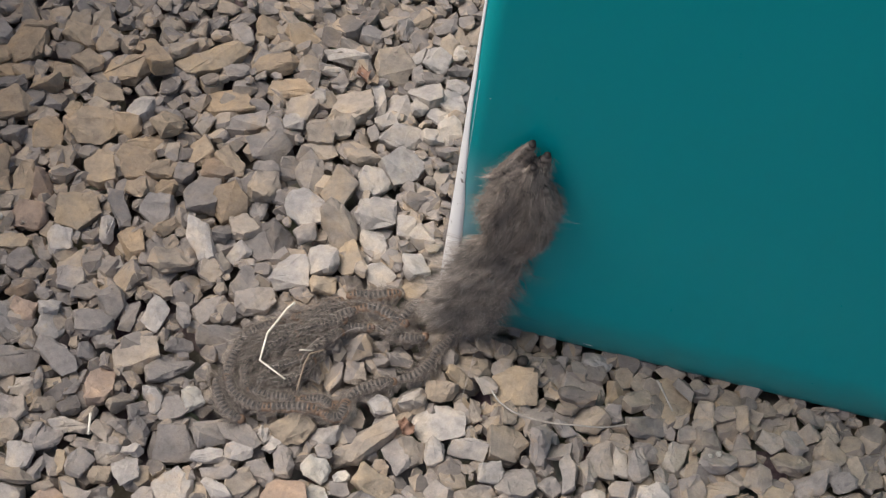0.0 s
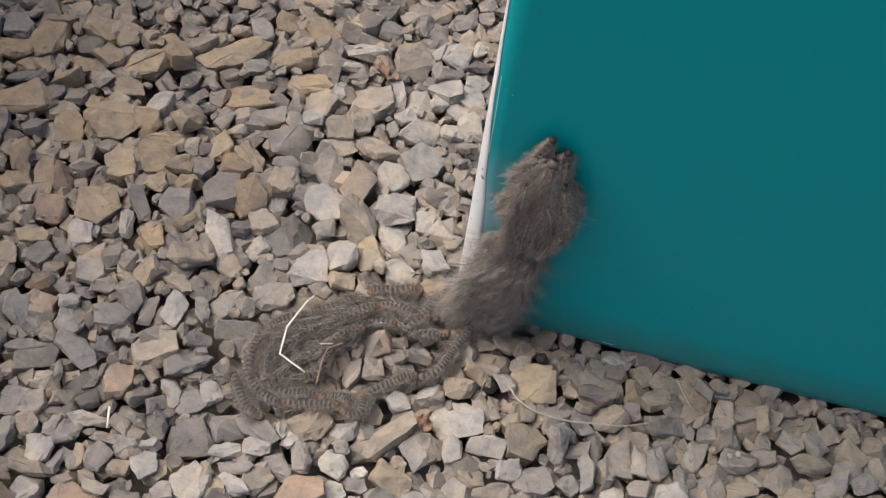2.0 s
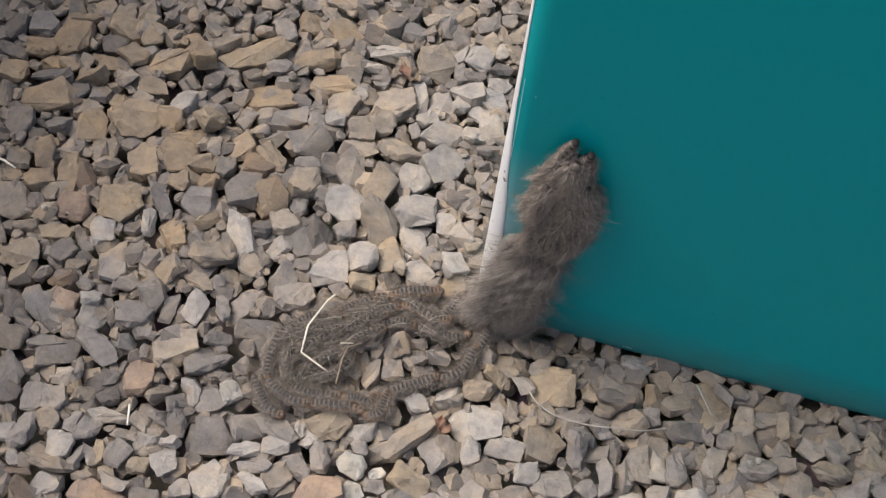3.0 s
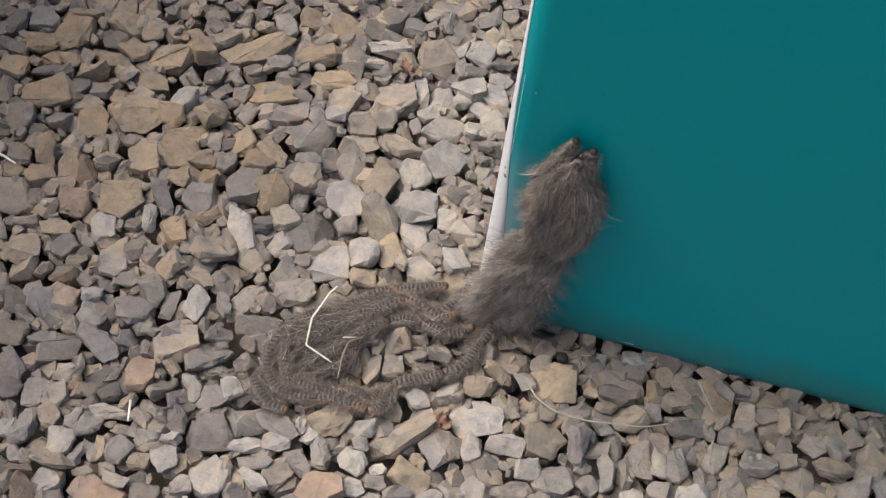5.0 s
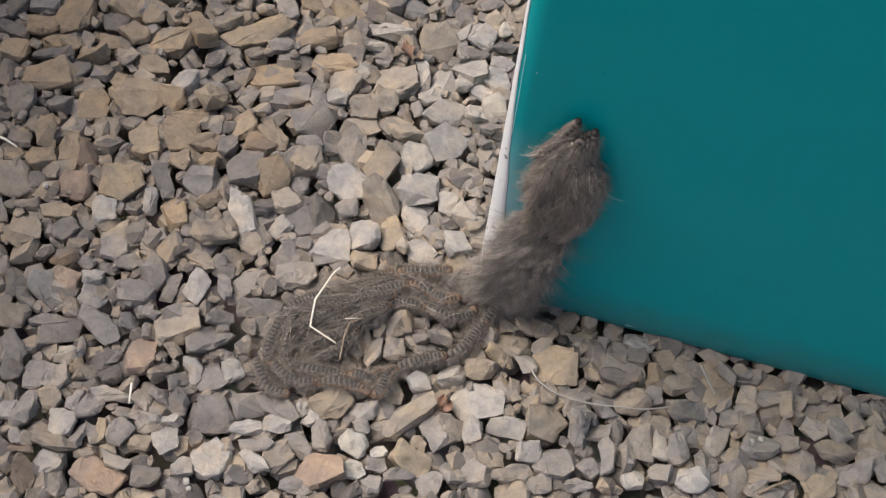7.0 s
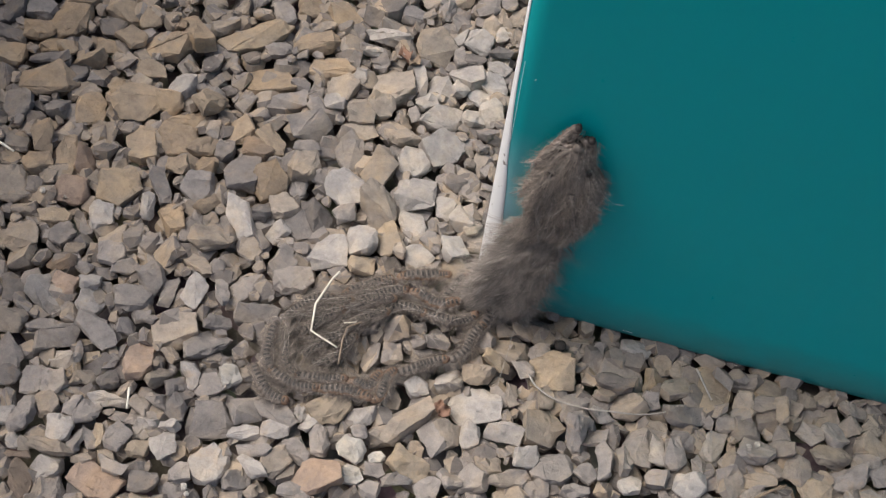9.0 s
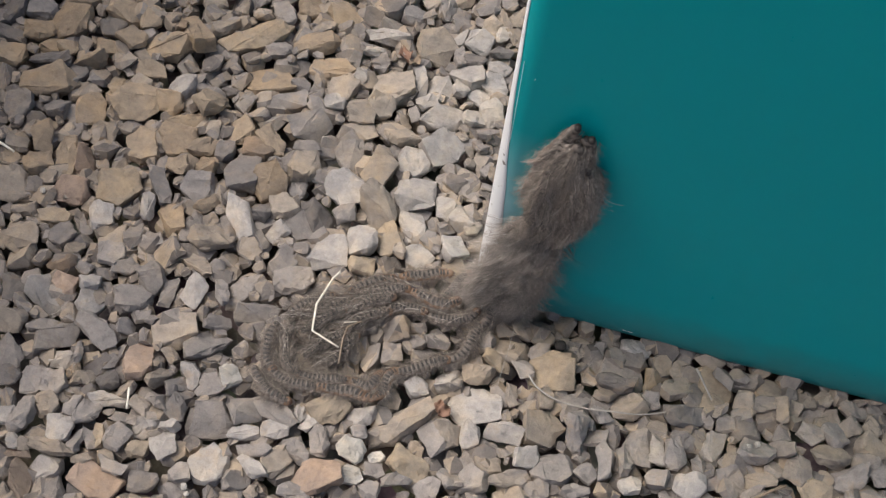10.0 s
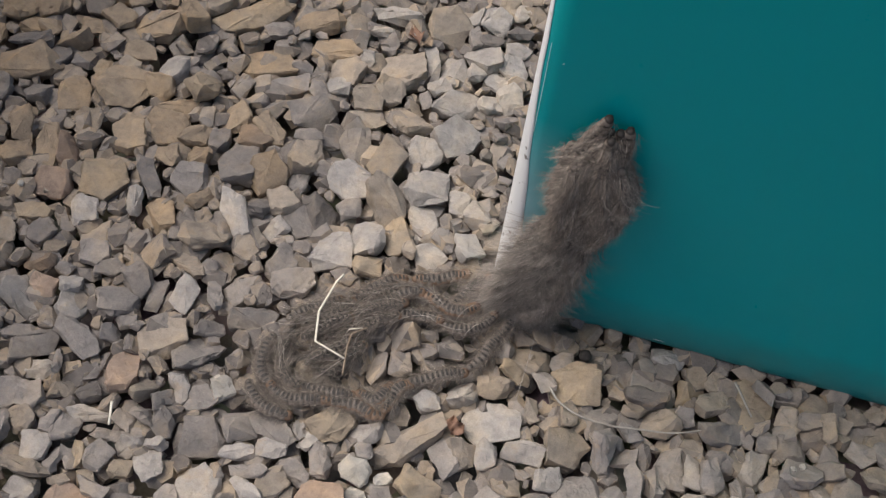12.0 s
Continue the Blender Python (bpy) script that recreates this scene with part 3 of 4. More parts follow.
straw = bent("straw", [(-0.0781, -0.0146, 0.0195), (-0.0805, -0.0205, 0.021), (-0.0846, -0.0405, 0.0235), (-0.0820, -0.0577, 0.0235), (-0.0650, -0.0624, 0.0205)], 0.00075, straw_skin, "bent white dry straw lying on caterpillars", "straw")
twig = bent("twig", [(-0.0620, -0.0710, 0.019), (-0.0640, -0.0560, 0.021), (-0.0635, -0.0490, 0.0225), (-0.0570, -0.0430, 0.0215)], 0.0006, tan_twig, "thin tan twig tangled among caterpillars", "twig")
chaff = bent("grass_stem", [(-0.0660, -0.0465, 0.0215), (-0.0590, -0.0435, 0.021)], 0.0004, straw_skin, "short pale grass stem among caterpillars", "stem")
tendril_pts = spline([(0.044, -0.046, 0.012), (0.050, -0.053, 0.013), (0.062, -0.058, 0.0135), (0.078, -0.059, 0.0135), (0.095, -0.057, 0.014), (0.112, -0.054, 0.0135), (0.130, -0.046, 0.012)], 6)
tb = part("dry_stem", tube([p - tendril_pts[0] for p in tendril_pts], 0.0007, 7, 0.6), grey_stem, smooth=True)
tb.location = tendril_pts[0]
tagged(tb, "long thin curved grey stem lying over gravel", "stem")
bent("grass_stem", [(-0.1718, -0.1135, 0.012), (-0.1700, -0.1190, 0.013), (-0.1685, -0.1255, 0.012)], 0.0008, straw_skin, "short pale straw stuck between stones", "straw")
bent("grass_stem", [(0.1390, -0.0170, 0.013), (0.1430, -0.0240, 0.014), (0.1500, -0.0340, 0.012)], 0.0008, grey_stem, "pale grass blade lying over stones", "straw")
bent("wood_splinter", [(0.1800, -0.0860, 0.012), (0.1880, -0.0800, 0.0145), (0.1965, -0.0745, 0.0135)], 0.001, tan_twig, "pale wood splinter among stones", "splinter")
bent("grass_stem", [(-0.315, 0.0210, 0.012), (-0.308, 0.0190, 0.0135), (-0.300, 0.0165, 0.012)], 0.001, straw_skin, "short pale straw stuck between stones", "straw")
bent("grass_stem", [(0.0280, -0.0560, 0.010), (0.0292, -0.0400, 0.016), (0.0300, -0.0220, 0.026)], 0.00016, grey_stem, "fine upright grass stalk at the panel foot", "straw")


def crumpled_leaf(x, y, z, size, mat, label, sd):
    rr = random.Random(sd)
    bm = bmesh.new()
    bmesh.ops.create_grid(bm, x_segments=7, y_segments=5, size=0.5)
    for v in bm.verts:
        w = max(0.12, 1 - (2 * abs(v.co.x)) ** 2)
        v.co = Vector((v.co.x * size, v.co.y * w * size * 0.8, size * (0.14 * math.sin(9 * v.co.x + sd) + 0.22 * v.co.y * v.co.y * 4 + rr.uniform(-0.06, 0.06))))
    bmesh.ops.solidify(bm, geom=bm.faces[:], thickness=0.0003)
    ob = part("dead_leaf", bm, mat, smooth=True)
    ob.matrix_basis = pose(x, y, z, rr.uniform(-20, 20), rr.uniform(-20, 20), rr.uniform(0, 180))
    return tagged(ob, label, "leaf")


crumpled_leaf(0.0020, -0.0815, 0.0125, 0.009, leaf_red, "crumpled red-brown dead leaf scrap on gravel", 1)
crumpled_leaf(-0.0010, -0.0790, 0.0120, 0.008, leaf_red, "small red-brown dead leaf scrap on gravel", 2)
crumpled_leaf(-0.0840, 0.1620, 0.0120, 0.013, leaf_red, "crumpled red-brown dead leaf scrap on gravel", 3)
crumpled_leaf(-0.0760, 0.1580, 0.0120, 0.010, tan_twig, "curled tan dead leaf scrap on gravel", 4)
crumpled_leaf(-0.2360, 0.1420, 0.0120, 0.011, tan_twig, "curled tan dead leaf scrap on gravel", 5)
def chip(x, y, z, size, sd):
    bm = bmesh.new()
    bmesh.ops.create_icosphere(bm, subdivisions=1, radius=size)
    for v in bm.verts:
        v.co *= 1 + 0.5 * noise.noise(v.co / size * 1.7 + Vector((sd, 0, 0)))
        v.co.z *= 0.7
    ob = part("quartz_chip", bm, WHITE)
    ob.location = (x, y, z)
    return tagged(ob, "tiny white quartz chip lying between stones", "stone chip")


chip(-0.1230, -0.1590, 0.0115, 0.0022, 3)
chip(-0.1205, -0.1620, 0.0110, 0.0015, 4)
chip(0.1745, -0.0565, 0.0115, 0.0024, 5)
chip(0.1790, -0.0535, 0.0112, 0.0018, 6)
chip(-0.2715, -0.0050, 0.0115, 0.0022, 7)

bm = bmesh.new()
bmesh.ops.create_icosphere(bm, subdivisions=2, radius=0.0036)
for v in bm.verts:
    v.co *= 1 + 0.18 * noise.noise(v.co * 900)
    v.co.z *= 0.75
seed_ob = part("dark_clod", bm, seed_dark, smooth=True)
seed_ob.location = (0.059, -0.022, 0.0095)
tagged(seed_ob, "small dark round clod at the foot of the panel", "clod")

# ---- gravel: stones of their own near the middle, the rest joined ----
# Seats are chosen first, then each stone is grown in its seat until it meets its neighbours.
CELL, X0, Y0, NX, NY = 0.002, -0.72, -0.52, 700, 580
taken = np.zeros((NX, NY), dtype=np.float32)
srng = random.Random(77)
SEATS = []


def footprint(x, y, length, width, turn, grow=1.0):
    """Cells of the bed that a stone covers."""
    rad = max(length, width) * 0.5 * grow
    i0, i1 = int((x - rad - X0) / CELL), int((x + rad - X0) / CELL) + 1
    j0, j1 = int((y - rad - Y0) / CELL), int((y + rad - Y0) / CELL) + 1
    if i0 < 0 or j0 < 0 or i1 >= NX or j1 >= NY:
        return None
    gx = X0 + CELL * (np.arange(i0, i1) + 0.5)[:, None] - x
    gy = Y0 + CELL * (np.arange(j0, j1) + 0.5)[None, :] - y
    c_, s_ = math.cos(radians(turn)), math.sin(radians(turn))
    u, v = (gx * c_ + gy * s_) / (length * 0.5 * grow), (-gx * s_ + gy * c_) / (width * 0.5 * grow)
    return (slice(i0, i1), slice(j0, j1)), (u ** 4 + v ** 4 < 1.0)


def seat(x, y, length, width, turn, mat, z):
    SEATS.append((x, y, length, width, radians(turn), mat, z))
    got = footprint(x, y, length, width, turn)
    if got:
        taken[got[0]] = np.maximum(taken[got[0]], got[1])


def stone(x, y, length, width, turn, mat):
    """A stone that stands out by itself, at its place on the bed."""
    z = 0.009 + srng.uniform(-0.003, 0.003)
    if mat is TAN and x < -0.13 and y > 0.0:      # browner stones lie at that end of the bed
        mat = WARM
    if x > 0.02 and y > -0.026:          # the bed sinks towards the panel's foot
        z -= 0.007
        y -= 0.002
    seat(x, y, length, width, turn, mat, z)


stone(-0.311, 0.130, 0.026, 0.025, 4, TAN)
stone(-0.284, 0.138, 0.023, 0.015, 74, DARK)
stone(-0.262, 0.150, 0.016, 0.023, 17, TAN)
stone(-0.267, 0.127, 0.019, 0.016, -19, TAN)
stone(-0.282, 0.119, 0.014, 0.017, 44, TAN)
stone(-0.242, 0.130, 0.032, 0.020, 4, TAN)
stone(-0.226, 0.142, 0.050, 0.015, -51, TAN)
stone(-0.328, 0.117, 0.018, 0.021, 17, TAN)
stone(-0.316, 0.108, 0.016, 0.014, 17, TAN)
stone(-0.305, 0.108, 0.013, 0.013, 17, TAN)
stone(-0.287, 0.103, 0.026, 0.011, 10, TAN)
stone(-0.306, 0.078, 0.038, 0.022, 23, TAN)
stone(-0.261, 0.088, 0.037, 0.014, -53, OCHRE)
stone(-0.243, 0.077, 0.027, 0.026, 16, TAN)
stone(-0.221, 0.101, 0.026, 0.019, -70, PALE)
stone(-0.225, 0.085, 0.020, 0.017, -28, TAN)
stone(-0.244, 0.104, 0.023, 0.013, 4, TAN)
stone(-0.197, 0.090, 0.028, 0.020, 65, OCHRE)
stone(-0.272, 0.063, 0.025, 0.017, -67, TAN)
stone(-0.292, 0.060, 0.017, 0.015, 16, GREY)
stone(-0.209, 0.075, 0.024, 0.017, 42, TAN)
stone(-0.188, 0.154, 0.049, 0.022, 36, OCHRE)
stone(-0.147, 0.161, 0.031, 0.020, 10, TAN)
stone(-0.168, 0.124, 0.034, 0.026, 10, TAN)
stone(-0.131, 0.142, 0.027, 0.016, 10, TAN)
stone(-0.124, 0.165, 0.014, 0.017, 17, GREY)
stone(-0.151, 0.109, 0.030, 0.020, 17, GREY)
stone(-0.119, 0.126, 0.023, 0.017, -8, TAN)
stone(-0.120, 0.116, 0.015, 0.017, 16, PALE)
stone(-0.110, 0.138, 0.015, 0.009, 90, PALE)
stone(-0.087, 0.140, 0.031, 0.030, 17, TAN)
stone(-0.089, 0.120, 0.018, 0.017, 16, TAN)
stone(-0.100, 0.109, 0.018, 0.019, 16, TAN)
stone(-0.099, 0.178, 0.029, 0.013, 10, PALE)
stone(-0.105, 0.162, 0.016, 0.007, 17, PALE)
stone(-0.065, 0.180, 0.027, 0.027, 17, TAN)
stone(-0.055, 0.147, 0.023, 0.022, 17, PALE)
stone(-0.136, 0.191, 0.024, 0.021, 43, TAN)
stone(-0.161, 0.192, 0.018, 0.017, 17, TAN)
stone(-0.175, 0.177, 0.023, 0.013, -65, GREY)
stone(-0.088, 0.203, 0.019, 0.016, 17, GREY)
stone(-0.228, 0.048, 0.028, 0.019, -61, TAN)
stone(-0.209, 0.058, 0.025, 0.025, 16, TAN)
stone(-0.188, 0.055, 0.022, 0.012, 22, TAN)
stone(-0.269, 0.025, 0.026, 0.013, 105, TAN)
stone(-0.258, 0.024, 0.021, 0.012, -67, PEACH)
stone(-0.284, 0.016, 0.019, 0.016, 48, TAN)
stone(-0.258, 0.003, 0.023, 0.018, 10, PEACH)
stone(-0.294, -0.005, 0.021, 0.023, 16, TAN)
stone(-0.230, 0.014, 0.026, 0.027, 16, OCHRE)
stone(-0.207, 0.003, 0.018, 0.009, -69, PALE)
stone(-0.233, -0.011, 0.022, 0.016, -67, PALE)
stone(-0.258, -0.018, 0.022, 0.009, 16, OCHRE)
stone(-0.191, 0.001, 0.024, 0.016, -61, TAN)
stone(-0.184, 0.027, 0.022, 0.022, 16, GREY)
stone(-0.172, 0.015, 0.020, 0.010, 52, TAN)
stone(-0.206, 0.021, 0.029, 0.009, -53, GREY)
stone(-0.185, 0.040, 0.022, 0.014, 53, TAN)
stone(-0.199, 0.036, 0.019, 0.012, -18, TAN)
stone(-0.220, -0.022, 0.019, 0.017, 28, TAN)
stone(-0.272, -0.037, 0.023, 0.017, 16, TAN)
stone(-0.280, -0.016, 0.018, 0.012, 16, TAN)
stone(-0.250, -0.028, 0.016, 0.015, 65, DARK)
stone(-0.162, -0.008, 0.027, 0.017, 16, TAN)
stone(-0.305, 0.028, 0.024, 0.015, -65, GREY)
stone(-0.288, 0.033, 0.025, 0.014, 106, TAN)
stone(-0.160, 0.043, 0.029, 0.021, 101, DARK)
stone(-0.156, 0.065, 0.020, 0.020, 16, BROWN)
stone(-0.130, 0.091, 0.033, 0.019, 16, GREY)
stone(-0.098, 0.077, 0.024, 0.018, -74, GREY)
stone(-0.077, 0.069, 0.030, 0.022, 80, TAN)
stone(-0.057, 0.086, 0.022, 0.021, 16, PALE)
stone(-0.042, 0.099, 0.029, 0.024, 40, PALE)
stone(-0.096, 0.096, 0.022, 0.014, 16, TAN)
stone(-0.124, 0.060, 0.023, 0.023, 16, TAN)
stone(-0.140, 0.040, 0.021, 0.020, 40, TAN)
stone(-0.095, 0.050, 0.023, 0.020, -7, PALE)
stone(-0.126, 0.026, 0.019, 0.019, 16, TAN)
stone(-0.149, 0.011, 0.028, 0.015, -61, PALE)
stone(-0.104, 0.026, 0.028, 0.017, -33, DARK)
stone(-0.089, 0.032, 0.014, 0.012, 16, GREY)
stone(-0.070, 0.041, 0.029, 0.018, -48, TAN)
stone(-0.049, 0.059, 0.029, 0.025, 16, PALE)
stone(-0.045, 0.036, 0.024, 0.018, -67, PALE)
stone(-0.114, 0.017, 0.019, 0.017, -28, GREY)
stone(-0.126, 0.009, 0.017, 0.012, 16, PALE)
stone(-0.074, 0.015, 0.022, 0.020, -7, PALE)
stone(-0.057, 0.022, 0.025, 0.015, -62, OCHRE)
stone(-0.156, 0.000, 0.022, 0.013, -71, GREY)
stone(-0.090, 0.003, 0.026, 0.023, 16, PALE)
stone(-0.069, -0.002, 0.017, 0.014, 16, OCHRE)
stone(-0.036, 0.016, 0.021, 0.015, 38, PALE)
stone(-0.017, 0.051, 0.021, 0.017, -77, PALE)
stone(-0.105, -0.022, 0.024, 0.017, 27, GREY)
stone(-0.116, -0.011, 0.021, 0.015, 81, GREY)
stone(-0.121, -0.048, 0.030, 0.015, 20, GREY)
stone(-0.268, -0.048, 0.020, 0.017, 16, TAN)
stone(-0.217, -0.033, 0.018, 0.018, 16, GREY)
stone(-0.245, -0.069, 0.027, 0.016, -41, PALE)
stone(-0.234, -0.060, 0.017, 0.014, -6, PEACH)
stone(-0.215, -0.068, 0.014, 0.015, 16, PALE)
stone(-0.220, -0.056, 0.015, 0.011, -67, PALE)
stone(-0.193, -0.058, 0.020, 0.016, 16, GREY)
stone(-0.187, -0.043, 0.021, 0.015, -60, GREY)
stone(-0.204, -0.040, 0.016, 0.008, 28, GREY)
stone(-0.174, -0.049, 0.024, 0.008, 88, GREY)
stone(-0.159, -0.045, 0.021, 0.014, 78, PALE)
stone(-0.162, -0.071, 0.027, 0.020, 15, TAN)
stone(-0.205, -0.083, 0.032, 0.014, -33, GREY)
stone(-0.225, -0.094, 0.028, 0.015, 45, GREY)
stone(-0.143, -0.075, 0.031, 0.014, 38, GREY)
stone(-0.175, -0.095, 0.026, 0.017, -77, PEACH)
stone(-0.218, -0.105, 0.017, 0.010, 15, PALE)
stone(-0.209, -0.099, 0.018, 0.005, -63, GREY)
stone(-0.202, -0.100, 0.010, 0.009, 15, OCHRE)
stone(-0.191, -0.075, 0.013, 0.013, 15, GREY)
stone(-0.262, -0.070, 0.020, 0.012, -65, DARK)
stone(-0.124, -0.118, 0.030, 0.022, 15, GREY)
stone(-0.200, -0.144, 0.016, 0.015, 15, PALE)
stone(-0.191, -0.130, 0.017, 0.016, 15, GREY)
stone(-0.168, -0.141, 0.019, 0.012, 71, GREY)
stone(-0.143, -0.139, 0.019, 0.016, -69, PALE)
stone(-0.157, -0.131, 0.014, 0.012, 15, PALE)
stone(-0.215, -0.120, 0.015, 0.014, 15, GREY)
stone(-0.199, -0.165, 0.018, 0.014, 15, PALE)
stone(-0.210, -0.176, 0.020, 0.012, -65, BROWN)
stone(-0.171, -0.166, 0.032, 0.019, -14, PEACH)
stone(-0.147, -0.161, 0.018, 0.013, 15, DARK)
stone(-0.115, -0.145, 0.022, 0.020, 58, PALE)
stone(-0.182, -0.122, 0.021, 0.008, 5, PALE)
stone(-0.160, -0.102, 0.015, 0.010, 49, TAN)
stone(-0.149, -0.104, 0.012, 0.011, 15, GREY)
stone(-0.186, -0.109, 0.013, 0.013, 38, DARK)
stone(-0.224, -0.142, 0.022, 0.012, 85, GREY)
stone(-0.212, -0.132, 0.017, 0.011, -41, TAN)
stone(-0.164, -0.158, 0.019, 0.009, -5, GREY)
stone(-0.108, -0.107, 0.020, 0.018, 15, SLATE)
stone(-0.089, -0.105, 0.029, 0.012, -21, GREY)
stone(-0.061, -0.094, 0.024, 0.019, 37, OCHRE)
stone(-0.086, -0.115, 0.016, 0.011, 15, PALE)
stone(-0.061, -0.114, 0.018, 0.011, -73, GREY)
stone(-0.043, -0.115, 0.016, 0.012, -6, WHITE)
stone(-0.058, -0.135, 0.029, 0.021, 15, PEACH)
stone(-0.080, -0.132, 0.017, 0.013, 68, TAN)
stone(-0.092, -0.139, 0.019, 0.008, -29, PALE)
stone(-0.021, -0.093, 0.045, 0.018, 40, TAN)
stone(-0.011, -0.114, 0.025, 0.016, -31, OCHRE)
stone(-0.000, -0.097, 0.021, 0.014, -57, GREY)
stone(-0.014, -0.125, 0.018, 0.008, 25, SLATE)
stone(0.002, -0.125, 0.015, 0.013, 15, GREY)
stone(-0.016, -0.070, 0.015, 0.012, -6, PALE)
stone(-0.039, -0.129, 0.013, 0.011, 15, WHITE)
stone(-0.122, -0.091, 0.014, 0.012, -71, WHITE)
stone(0.018, -0.071, 0.030, 0.022, 15, PALE)
stone(0.031, -0.031, 0.023, 0.019, 15, TAN)
stone(0.058, -0.039, 0.028, 0.021, 15, OCHRE)
stone(0.058, -0.073, 0.025, 0.022, 4, TAN)
stone(0.039, -0.083, 0.023, 0.014, 5, PALE)
stone(0.019, -0.090, 0.014, 0.014, 15, PALE)
stone(0.033, -0.102, 0.016, 0.013, 15, TAN)
stone(0.053, -0.095, 0.017, 0.013, 15, PALE)
stone(0.069, -0.096, 0.023, 0.018, 15, GREY)
stone(0.096, -0.085, 0.022, 0.011, -81, SLATE)
stone(0.107, -0.082, 0.025, 0.008, -81, GREY)
stone(0.115, -0.070, 0.022, 0.017, -72, GREY)
stone(0.073, -0.055, 0.024, 0.015, 25, GREY)
stone(0.097, -0.024, 0.027, 0.014, 4, GREY)
stone(0.081, -0.021, 0.024, 0.010, -94, GREY)
stone(0.068, -0.017, 0.022, 0.012, 60, TAN)
stone(0.104, -0.007, 0.019, 0.013, 4, PALE)
stone(0.104, -0.048, 0.024, 0.016, 15, TAN)
stone(0.119, -0.024, 0.018, 0.016, -82, OCHRE)
stone(0.078, -0.073, 0.020, 0.011, 59, SLATE)
stone(0.088, -0.071, 0.019, 0.010, 25, GREY)
stone(0.037, -0.059, 0.014, 0.008, -69, TAN)
stone(0.026, -0.114, 0.019, 0.016, 15, GREY)
stone(0.111, -0.096, 0.014, 0.011, 15, PALE)
stone(0.048, -0.028, 0.012, 0.012, 15, GREY)
stone(0.025, -0.042, 0.018, 0.009, -18, OCHRE)
stone(0.152, -0.017, 0.029, 0.022, -42, OCHRE)
stone(0.131, -0.030, 0.021, 0.014, 44, TAN)
stone(0.131, -0.013, 0.015, 0.010, 26, TAN)
stone(0.138, -0.044, 0.030, 0.016, 15, SLATE)
stone(0.190, -0.012, 0.027, 0.013, 15, OCHRE)
stone(0.171, -0.010, 0.022, 0.012, 4, GREY)
stone(0.171, -0.029, 0.017, 0.013, 69, TAN)
stone(0.181, -0.026, 0.015, 0.010, 15, GREY)
stone(0.191, -0.028, 0.017, 0.008, -81, TAN)
stone(0.199, -0.024, 0.018, 0.010, 68, TAN)
stone(0.174, -0.043, 0.016, 0.015, 15, GREY)
stone(0.156, -0.059, 0.020, 0.013, 74, PALE)
stone(0.140, -0.060, 0.018, 0.013, -41, GREY)
stone(0.179, -0.056, 0.023, 0.017, 4, GREY)
stone(0.217, -0.021, 0.028, 0.012, 10, GREY)
stone(0.209, -0.038, 0.016, 0.012, -31, GREY)
stone(0.223, -0.036, 0.016, 0.012, -43, SLATE)
stone(0.193, -0.052, 0.017, 0.011, 15, GREY)
stone(0.231, -0.028, 0.014, 0.012, 15, TAN)
stone(0.245, -0.037, 0.019, 0.014, -7, TAN)
stone(0.204, -0.063, 0.018, 0.016, -86, GREY)
stone(0.214, -0.071, 0.020, 0.013, 15, OCHRE)
stone(0.233, -0.059, 0.019, 0.015, 15, GREY)
stone(0.166, -0.077, 0.016, 0.014, 15, GREY)
stone(0.145, -0.086, 0.019, 0.014, 15, PALE)
stone(0.133, -0.072, 0.017, 0.014, -52, GREY)
stone(-0.075, 0.219, 0.020, 0.013, 17, TAN)
stone(-0.065, 0.213, 0.014, 0.017, 17, GREY)
stone(-0.052, 0.192, 0.016, 0.012, 41, PALE)
stone(-0.048, 0.175, 0.020, 0.008, -73, GREY)
stone(-0.038, 0.175, 0.016, 0.012, 29, DARK)
stone(-0.038, 0.191, 0.021, 0.020, -21, PALE)
stone(-0.039, 0.226, 0.018, 0.020, 17, GREY)
stone(-0.033, 0.203, 0.021, 0.013, 79, TAN)
stone(-0.026, 0.217, 0.023, 0.009, -53, TAN)
stone(-0.024, 0.203, 0.012, 0.012, 17, PALE)
stone(-0.022, 0.184, 0.015, 0.007, 10, DARK)
stone(-0.020, 0.173, 0.017, 0.013, 17, PALE)
# some tan and grey stones by the free edge: brighter light painted as PALE
stone(-0.039, 0.162, 0.023, 0.020, -9, PALE)
stone(-0.020, 0.158, 0.021, 0.016, -70, PALE)
stone(-0.026, 0.147, 0.017, 0.012, 17, PALE)
stone(-0.043, 0.148, 0.013, 0.013, 17, PALE)
stone(-0.047, 0.123, 0.035, 0.017, 13, PALE)
stone(-0.017, 0.134, 0.020, 0.014, -61, PALE)
stone(-0.028, 0.125, 0.017, 0.013, 16, PALE)
stone(-0.069, 0.146, 0.026, 0.009, -68, PALE)
stone(-0.061, 0.130, 0.015, 0.011, 16, PALE)
stone(-0.073, 0.102, 0.036, 0.018, -25, TAN)
stone(-0.151, 0.073, 0.029, 0.014, -47, TAN)
stone(-0.173, 0.075, 0.022, 0.019, 29, TAN)
stone(-0.177, 0.058, 0.013, 0.015, 16, DARK)
stone(-0.126, 0.073, 0.016, 0.011, 16, GREY)
stone(-0.113, 0.055, 0.015, 0.010, 4, GREY)
stone(-0.139, 0.020, 0.015, 0.016, 16, DARK)
stone(-0.029, 0.054, 0.016, 0.016, 16, PALE)
stone(-0.031, 0.027, 0.015, 0.013, -49, GREY)
stone(-0.017, 0.027, 0.019, 0.016, -68, PALE)
stone(-0.009, 0.042, 0.011, 0.011, 16, TAN)
stone(-0.051, 0.018, 0.018, 0.010, -66, TAN)
stone(-0.076, -0.102, 0.011, 0.008, -63, PALE)
